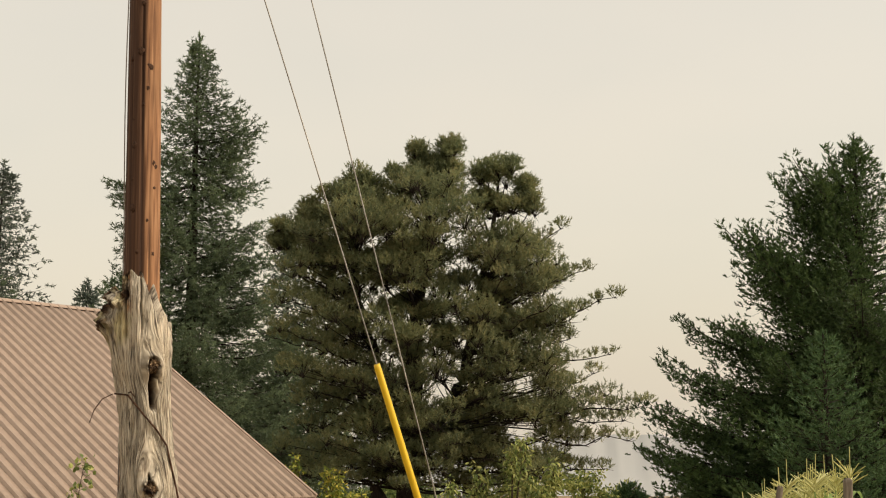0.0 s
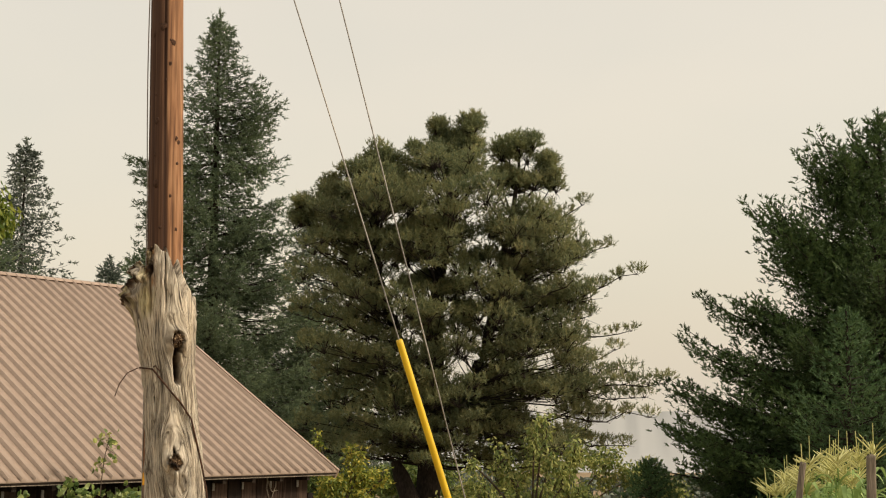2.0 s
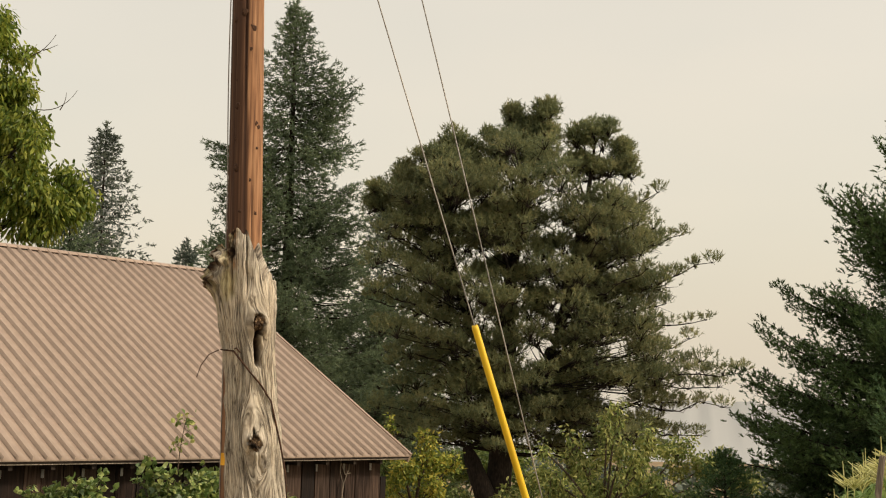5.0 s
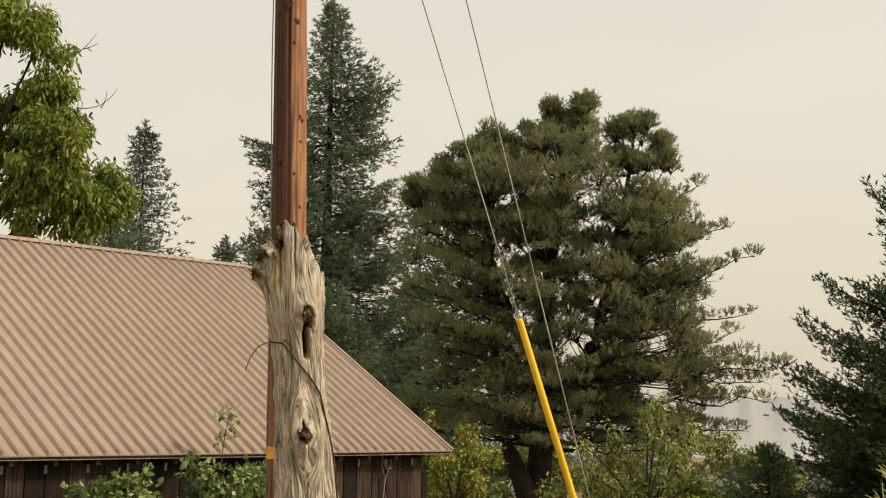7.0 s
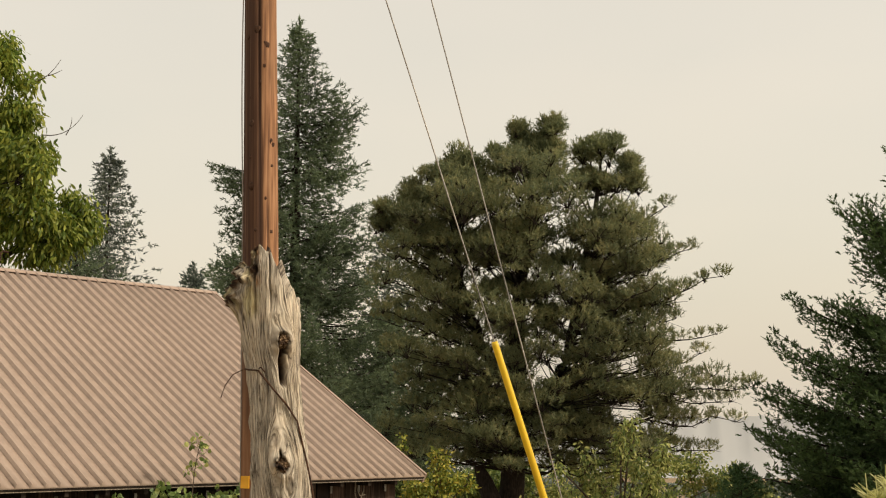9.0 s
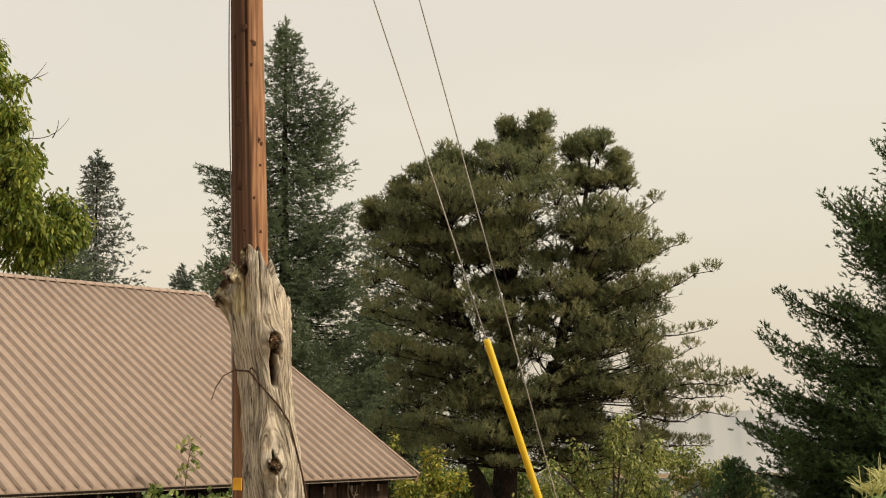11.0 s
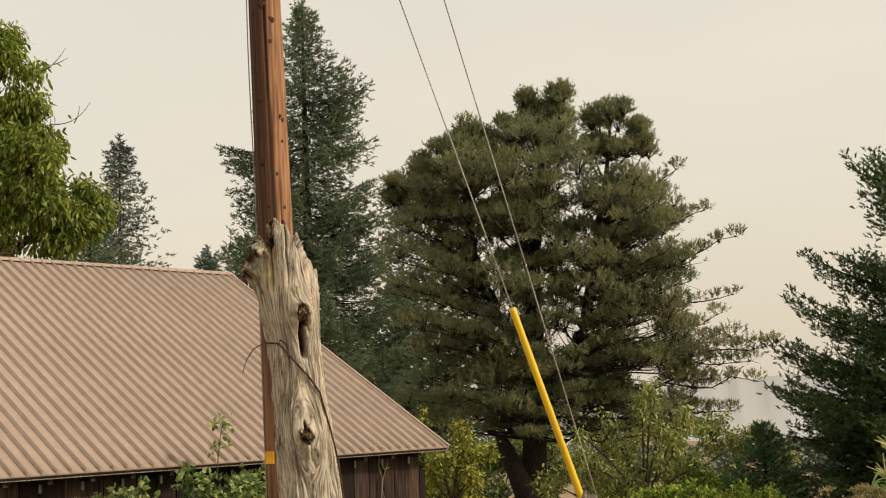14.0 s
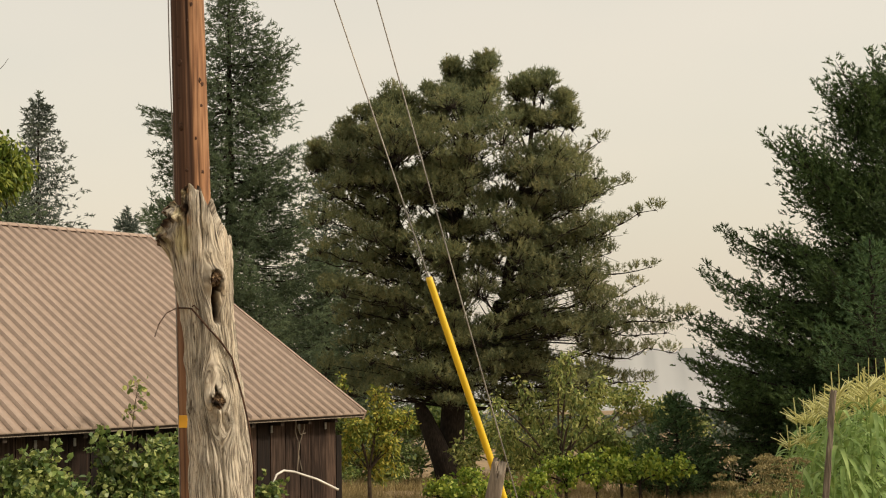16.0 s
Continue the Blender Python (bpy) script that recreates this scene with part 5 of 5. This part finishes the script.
# ---- corn ----
def corn_parts(seed, height):
    q = np.random.default_rng(seed)
    stalk = bezier((0, 0, 0), (0.02, 0, height * 0.5), (q.normal() * 0.05, q.normal() * 0.05, height * 0.86), 8)
    tops = stalk[-1]
    lv = []
    for k in range(14):
        t = 0.12 + 0.82 * k / 14
        p = np.array([np.interp(t, np.linspace(0, 1, 8), stalk[:, i]) for i in range(3)])
        az = (k % 2) * math.pi + q.normal() * 0.7 + seed
        L = q.uniform(0.5, 0.85) * (1.05 - 0.45 * abs(t - 0.5) * 2)
        out = np.array([math.cos(az), math.sin(az), 0])
        mid = p + out * L * 0.45 + [0, 0, L * q.uniform(0.35, 0.75)]
        end = p + out * L * q.uniform(0.7, 1.0) + [0, 0, -L * q.uniform(-0.1, 0.6)]
        c = bezier(p, mid, end, 9)
        side = np.array([-out[1], out[0], 0])
        w = 0.029 * np.array([0.5, 0.9, 1, 1, 0.95, 0.85, 0.65, 0.4, 0.03])[:, None]
        keel = np.array([0, 0, 0.35])
        v = np.stack([c - side * w + keel * w, c, c + side * w + keel * w], 1).reshape(-1, 3)
        f = [(a * 3 + b, a * 3 + b + 1, a * 3 + b + 4, a * 3 + b + 3) for a in range(8) for b in (0, 1)]
        lv.append(mesh_np("leaf", v, f, M_CORN, True))
    tassel = [(np.stack([tops, tops + [0.01, 0, height * 0.20]]), np.array([0.008, 0.005]))]
    for k in range(20):
        az, e = q.uniform(0, 6.28), q.uniform(0.5, 1.1)
        L = q.uniform(0.14, 0.25)
        b = tops + [0, 0, q.uniform(0.0, 0.10)]
        o = np.array([math.cos(az), math.sin(az), 0])
        tassel.append((bezier(b, b + o * L * 0.4 + [0, 0, L * 0.42 * e], b + o * L * 0.85 + [0, 0, L * 0.85 * (e - 0.1)], 5), np.array([0.004, 0.0066, 0.0068, 0.006, 0.004])))
    return tube_mesh("stalk", [(stalk, np.linspace(0.014, 0.008, 8))], M_CORN, 6), lv, tube_mesh("tassel", tassel, M_TASSEL, 4)


def build_corn():
    kinds = []
    r = random.Random(8)
    for k in range(5):
        kinds.append(corn_parts(80 + k, 1.76 + 0.07 * k))
    first = {}
    n = 0
    for row in range(8):
        for col in range(5):
            x = 2.76 + col * 0.235 + r.uniform(-0.07, 0.07) + 0.115 * row
            y = 14.0 + row * 0.5 + r.uniform(-0.12, 0.12)
            k = r.randrange(5)
            short = 0.74 if col == 0 and row < 3 else (0.86 if col == 1 else 1.0)
            m = pose(x, y, ground_z(y) - 0.02, r.uniform(-4, 4), r.uniform(-4, 4), r.uniform(0, 360))
            if k not in first:
                plant = thing("corn_plant", (0, 0, 0), "tall green corn plant with a pale yellow tassel", "corn", "patch of corn")
                st, lv, ta = kinds[k]
                child("stalk", st, plant)
                for leaf in lv:
                    child("leaf", leaf, plant)
                child("tassel", ta, plant, "pale yellow tassel")
                first[k] = plant
                plant.matrix_world = m
                plant.scale = (1, 1, short)
            else:
                plant = copy_thing(first[k], m)
                plant.scale = (1, 1, short * r.uniform(0.92, 1.05))
            n += 1


build_corn()


# ---- posts, weeds and small things ----
def post(name, label, foot, head, w, seed, jag=0.05, category="post", group="", taper_to=0.2):
    q = np.random.default_rng(seed)
    foot, head = np.array(foot), np.array(head)
    L = np.linalg.norm(head - foot)
    nz, nt = 60, 28
    T, S = np.meshgrid(np.linspace(0, 2 * np.pi, nt, endpoint=False), np.linspace(0, 1, nz))
    topz = 1 - jag / L * (0.4 + 1.2 * vnoise(T * 3, 0 * T, 0 * T + seed))
    R = w * 0.5 * (1.0 + 0.16 * np.cos(4 * T) * -1) * (1 + 0.5 * (fbm(T * 5, S * L * 1.5, 0 * T + seed) - 0.5)) * (1.1 - taper_to * S)
    R = R * np.where(S > 0.985, 0.25, 1)
    axis = (head - foot) / L
    ex = unit(np.cross(axis, [0, 1.0, 0]))
    ey = np.cross(axis, ex)
    zz = np.minimum(S, topz) * L
    wob = 0.02 * np.sin(S * 5 + seed)
    V = (axis * zz[..., None] + ex * (R * np.cos(T) + wob)[..., None] + ey * (R * np.sin(T))[..., None]).reshape(-1, 3)
    i, j = np.meshgrid(np.arange(nz - 1), np.arange(nt), indexing="ij")
    k = (j + 1) % nt
    F = np.stack([i * nt + j, i * nt + k, (i + 1) * nt + k, (i + 1) * nt + j], -1).reshape(-1, 4)
    ob = new(name, mesh_np(name, V, F, M_GREYWOOD, True))
    ob.location = foot
    return tagged(ob, label, category, group)


post("fence_post", "leaning rough grey wooden post before the corn", (2.74, 13.65, ground_z(13.65) - 0.1), (3.06, 13.7, 1.24), 0.068, 3, group="fence posts")
post("fence_post", "upright square grey wooden post among the corn", (3.74, 13.7, ground_z(13.7) - 0.1), (3.74, 13.72, 1.31), 0.10, 5, jag=0.01, group="fence posts")
post("stump_post", "split weathered grey post leaning by the guy wire", (-0.66, 9.75, ground_z(9.75) - 0.1), (-0.36, 9.7, 0.95), 0.18, 7, jag=0.16, taper_to=0.5)


def build_umbels():
    r = random.Random(5)
    for k in range(16):
        x, y = r.uniform(1.55, 2.45), r.uniform(12.3, 13.4)
        h = r.uniform(0.75, 1.12) if x > 1.8 else r.uniform(0.55, 0.85)
        g = ground_z(y)
        plant = thing("umbel_weed", (x, y, g), "dry brown umbel weed gone to seed", "weed", "seeding weeds")
        stems, heads_p = [], []
        for j in range(6 if x > 1.9 else 3):
            a, rr = r.uniform(0, 6.28), r.uniform(0.05, 0.22)
            tip = np.array([rr * math.cos(a), rr * math.sin(a), h * r.uniform(0.72, 1.0)])
            stems.append((bezier((0, 0, 0), (0, 0, h * 0.55), tip, 6), np.linspace(0.006, 0.003, 6)))
            for _ in range(26):
                b, q = r.uniform(0, 6.28), 0.07 * math.sqrt(r.random())
                e = tip + np.array([q * math.cos(b), q * math.sin(b), 0.02 - q * q * 3 + r.uniform(0, 0.012)])
                heads_p.append(e)
                if _ % 3 == 0:
                    stems.append((np.stack([tip - [0, 0, 0.04], e]), np.array([0.002, 0.0015])))
        child("stem", tube_mesh("stem", stems, M_WEED, 4), plant)
        global rng
        rng = np.random.default_rng(k)
        hp = np.repeat(np.array(heads_p), 3, 0)
        v, f = leaves(hp, unit(rng.normal(size=hp.shape) + [0, 0, 0.5]), 0.022, 0.016)
        tagged(child("flower_head", mesh_np("flower_head", v, f, M_UMBEL), plant, "flat brown seed heads"), kind="stuff")
        lp = np.column_stack([rng.normal(size=(40, 2)) * 0.09, rng.uniform(0.1, h * 0.7, 40)])
        v, f = leaves(lp, unit(rng.normal(size=(40, 3)) + [0, 0, 0.2]), 0.12, 0.045)
        child("foliage", mesh_np("foliage", v, f, M_BRAMBLE), plant)


build_umbels()

bm = bmesh.new()
bmesh.ops.create_icosphere(bm, subdivisions=4, radius=1)
for v in bm.verts:
    v.co *= 1 + 0.25 * (noise.noise(v.co * 1.3) + 0.4 * noise.noise(v.co * 4))
    v.co.x *= 0.16
    v.co.y *= 0.14
    v.co.z *= 0.36
me = bpy.data.meshes.new("stone")
bm.to_mesh(me)
bm.free()
me.polygons.foreach_set("use_smooth", [True] * len(me.polygons))
me.materials.append(M_STONE)
stone = new("stone", me)
stone.location = (1.66, 12.1, ground_z(12.1) + 0.28)
tagged(stone, "pale grey upright stone among the weeds", "stone")


def barn_point(x, y, z):
    return np.array(BARN @ Vector((x, y, z)))


# bent white pipe standing by the barn wall
pts = np.array([barn_point(*p) for p in ((-2.5, -0.3, -2.0), (-2.44, -0.3, -1.3), (-2.36, -0.3, -1.0), (-2.24, -0.3, -0.82), (-2.1, -0.3, -0.77), (-1.9, -0.3, -0.80), (-1.43, -0.3, -0.94), (-0.97, -0.3, -1.13))])
pipe = new("bent_pipe", tube_mesh("bent_pipe", [(pts, 0.017)], M_PIPE, 10))
tagged(pipe, "bent white plastic pipe leaning by the barn wall", "pipe")


# ---- brambles along the barn ----
def build_bramble(name, label, mounds, seed, density=1.0):
    """Arching canes with leaves in threes and fives. mounds: (along, out, top, radius) in the barn's frame."""
    global rng
    rng = np.random.default_rng(seed)
    o = barn_point(mounds[0][0], -0.6, 0)
    g = ground_z(o[1])
    bush = thing(name, (o[0], o[1], g), label, "shrub", "brambles by the barn")
    org = np.array([o[0], o[1], g])
    canes, P, D = [], [], []
    for ax, out, top, R in mounds:
        for k in range(int(26 * density)):
            a = ax + rng.normal() * R * 0.6
            b0 = barn_point(a, -out - rng.uniform(0, 0.5), BASE - 0.15)
            z1 = top - abs(rng.normal()) * 0.22
            p2 = barn_point(a + rng.normal() * R * 0.6, -out - rng.uniform(-0.1, 0.7), z1 - rng.uniform(0.0, 0.9))
            p1 = (b0 + p2) / 2
            p1[2] = CORNER.z + z1 + 0.25
            c = bezier(b0, p1, p2, 12) - org
            canes.append((c, np.linspace(0.008, 0.003, 12)))
            n = 34
            t = rng.uniform(0.25, 1.0, n)
            at = np.stack([np.interp(t, np.linspace(0, 1, 12), c[:, i]) for i in range(3)], -1)
            P.append(at + rng.normal(size=at.shape) * 0.085)
            D.append(unit(rng.normal(size=at.shape) * 0.8 + np.array([0.35, -0.5, -0.1])))
    P, D = np.concatenate(P), np.concatenate(D)
    # leaflets in threes
    D3 = unit(np.concatenate([D, D + rng.normal(size=D.shape) * 0.9, D + rng.normal(size=D.shape) * 0.9]))
    P3 = np.concatenate([P, P, P])
    v, f = leaves(P3, D3, 0.088 * rng.uniform(0.5, 1.3, len(P3)), 0.074 * rng.uniform(0.7, 1.1, len(P3)), 0.2)
    tagged(child("cane", tube_mesh("cane", canes, M_TWIG, 4), bush), kind="stuff")
    tagged(child("foliage", mesh_np("foliage", v, f, M_BRAMBLE), bush), kind="stuff")


build_bramble("bramble_bush", "tall green bramble bush reaching the barn eave", [(-6.6, 0.3, -0.1, 0.26), (-6.45, 0.5, -0.12, 0.16), (-6.85, 0.7, -0.4, 0.22)], 91)
build_bramble("bramble_bush", "tall green bramble bush reaching the barn eave", [(-5.15, 0.3, -0.1, 0.18), (-4.85, 0.3, -0.05, 0.28), (-4.35, 0.35, -0.1, 0.28), (-3.7, 0.5, -0.25, 0.3)], 92)
build_bramble("bramble_bush", "low green bramble bush under the barn wall", [(-7.6, 0.5, -0.72, 0.3), (-8.4, 0.5, -0.72, 0.4), (-7.2, 0.9, -0.6, 0.4), (-5.0, 0.9, -0.7, 0.5), (-6.3, 0.9, -0.7, 0.4)], 93)
build_bramble("bramble_bush", "low green bramble shoots by the barn corner", [(-2.75, 0.3, -0.75, 0.22)], 94, 0.4)


def build_shoot():
    """The upright young shoot above the brambles."""
    global rng
    rng = np.random.default_rng(95)
    a, b = barn_point(-4.95, -0.5, -0.2), barn_point(-4.84, -0.5, 0.52)
    ob = thing("bramble_shoot", a, "upright pale green shoot standing above the brambles", "shrub", "brambles by the barn")
    c = bezier((0, 0, 0), (b - a) * [0.2, 0.2, 0.6], b - a, 10)
    lines = [(c, np.linspace(0.008, 0.004, 10))]
    P = []
    for k in range(9):
        t = 0.3 + 0.7 * k / 9
        p = np.array([np.interp(t, np.linspace(0, 1, 10), c[:, i]) for i in range(3)])
        e = p + unit(rng.normal(size=3) * [1, 0.6, 0.3] + [0, 0, 0.2]) * rng.uniform(0.10, 0.2)
        lines.append((np.stack([p, e]), np.array([0.003, 0.002])))
        P += [e] * 5
    P += [c[-1]] * 14
    P = np.array(P) + rng.normal(size=(len(P), 3)) * 0.035
    v, f = leaves(P, unit(rng.normal(size=P.shape) + [0, 0, 0.2]), 0.08, 0.06)
    child("stem", tube_mesh("stem", lines, M_TWIG, 5), ob)
    child("foliage", mesh_np("foliage", v, f, M_APPLE), ob)


build_shoot()


def build_grass():
    global rng
    rng = np.random.default_rng(99)
    n = 26000
    x, y = rng.uniform(-6, 5, n), rng.uniform(9, 44, n) 
    keep = fbm(x * 0.6, y * 0.6, 0 * x, 3) > 0.42
    x, y = x[keep], y[keep]
    z = np.vectorize(ground_z)(y) + (fbm(x * 0.5, y * 0.5, 0 * x) - 0.5) * 0.25 - 0.02
    p = np.stack([x, y, z], -1)
    d = unit(rng.normal(size=p.shape) * 0.28 + [0, 0, 1.0])
    v, f = blades(np.repeat(p, 3, 0) + rng.normal(size=(len(p) * 3, 3)) * [0.05, 0.05, 0], unit(np.repeat(d, 3, 0) + rng.normal(size=(len(p) * 3, 3)) * 0.2), rng.uniform(0.12, 0.42, len(p) * 3), 0.014)
    ob = new("dry_grass", mesh_np("dry_grass", v, f, M_GRASS))
    tagged(ob, "tufts of tall dry straw-coloured grass", "grass", kind="stuff")


build_grass()


def build_far_woods():
    """A hedge of mixed trees far down the slope, too far to count."""
    global rng
    rng = np.random.default_rng(101)
    P, Dn = [], []
    for k in range(150):
        x, y = rng.uniform(-60, 60), rng.uniform(85, 130)
        if -6 < x / y * 100 < 40:
            h = rng.uniform(1.4, 2.6)
        else:
            h = rng.uniform(5.0, 9.0)
        g = ground_z(y)
        n = 110
        q = unit(rng.normal(size=(n, 3)))
        q = q * rng.uniform(0.4, 1, (n, 1)) ** 0.4 * [h * 0.5, h * 0.5, h * 0.55] * (0.8 + 0.4 * fbm(q[:, :1] * 2 + k, q[:, 1:2] * 2, q[:, 2:] * 2, 2))
        P.append(q + [x, y, g + h * 0.5])
        Dn.append(unit(q + rng.normal(size=q.shape)))
    P, Dn = np.concatenate(P), np.concatenate(Dn)
    v, f = leaves(P, Dn, 0.5, 0.34)
    ob = new("far_woods", mesh_np("far_woods", v, f, M_FARTREE))
    tagged(ob, "far hedge of trees, smoke haze painted into their grey-green", "woods", kind="stuff")


build_far_woods()


# dry tendrils hanging on the plank wall
pts = [[(-1.28, 0.27, -0.06), (-1.30, 0.27, -0.25), (-1.24, 0.26, -0.45), (-1.27, 0.27, -0.85)], [(-1.10, 0.27, -0.05), (-1.12, 0.26, -0.22), (-1.22, 0.26, -0.42), (-1.25, 0.26, -0.6), (-1.17, 0.27, -0.85)], [(-1.30, 0.27, -0.1), (-1.2, 0.26, -0.3), (-1.08, 0.27, -0.28)]]
tendril = new("dry_tendril", tube_mesh("dry_tendril", [(np.array([barn_point(*p) for p in line]), 0.009) for line in pts], M_GREYWOOD, 5))
tagged(tendril, "dry pale vine tendrils hanging on the plank wall", "vine")

# bent dark pipe on the ridge
pts = np.array([barn_point(*p) for p in ((-4.75, RUN, RISE + 0.05), (-4.62, RUN, RISE + 0.09), (-4.5, RUN, RISE + 0.08), (-4.42, RUN, RISE + 0.16), (-4.42, RUN, RISE + 0.27), (-4.38, RUN, RISE + 0.31), (-4.28, RUN, RISE + 0.30))])
hook = new("roof_hook", tube_mesh("roof_hook", [(pts, 0.018)], M_KNOT, 8))
tagged(hook, "bent dark metal hook on the barn ridge", "roof fitting")

# bare twigs reaching out of the broadleaf tree
tw = [bezier((-12.9, 27.5, 8.3), (-12.3, 27.5, 8.2), (-11.95, 27.5, 8.75), 8), bezier((-12.35, 27.5, 8.28), (-12.2, 27.5, 8.5), (-12.22, 27.5, 8.7), 5), bezier((-13.1, 27.5, 9.6), (-12.8, 27.5, 9.7), (-12.55, 27.5, 10.1), 7), bezier((-12.85, 27.5, 9.72), (-12.7, 27.5, 9.75), (-12.5, 27.5, 9.85), 5)]
for pair in (tw[:2], tw[2:]):
    twig = new("bare_twig", tube_mesh("bare_twig", [(c, np.linspace(0.014, 0.005, len(c))) for c in pair], M_TWIG, 5))
    tagged(twig, "bare grey forked twig beside the broadleaf tree", "twig", "bare twigs")
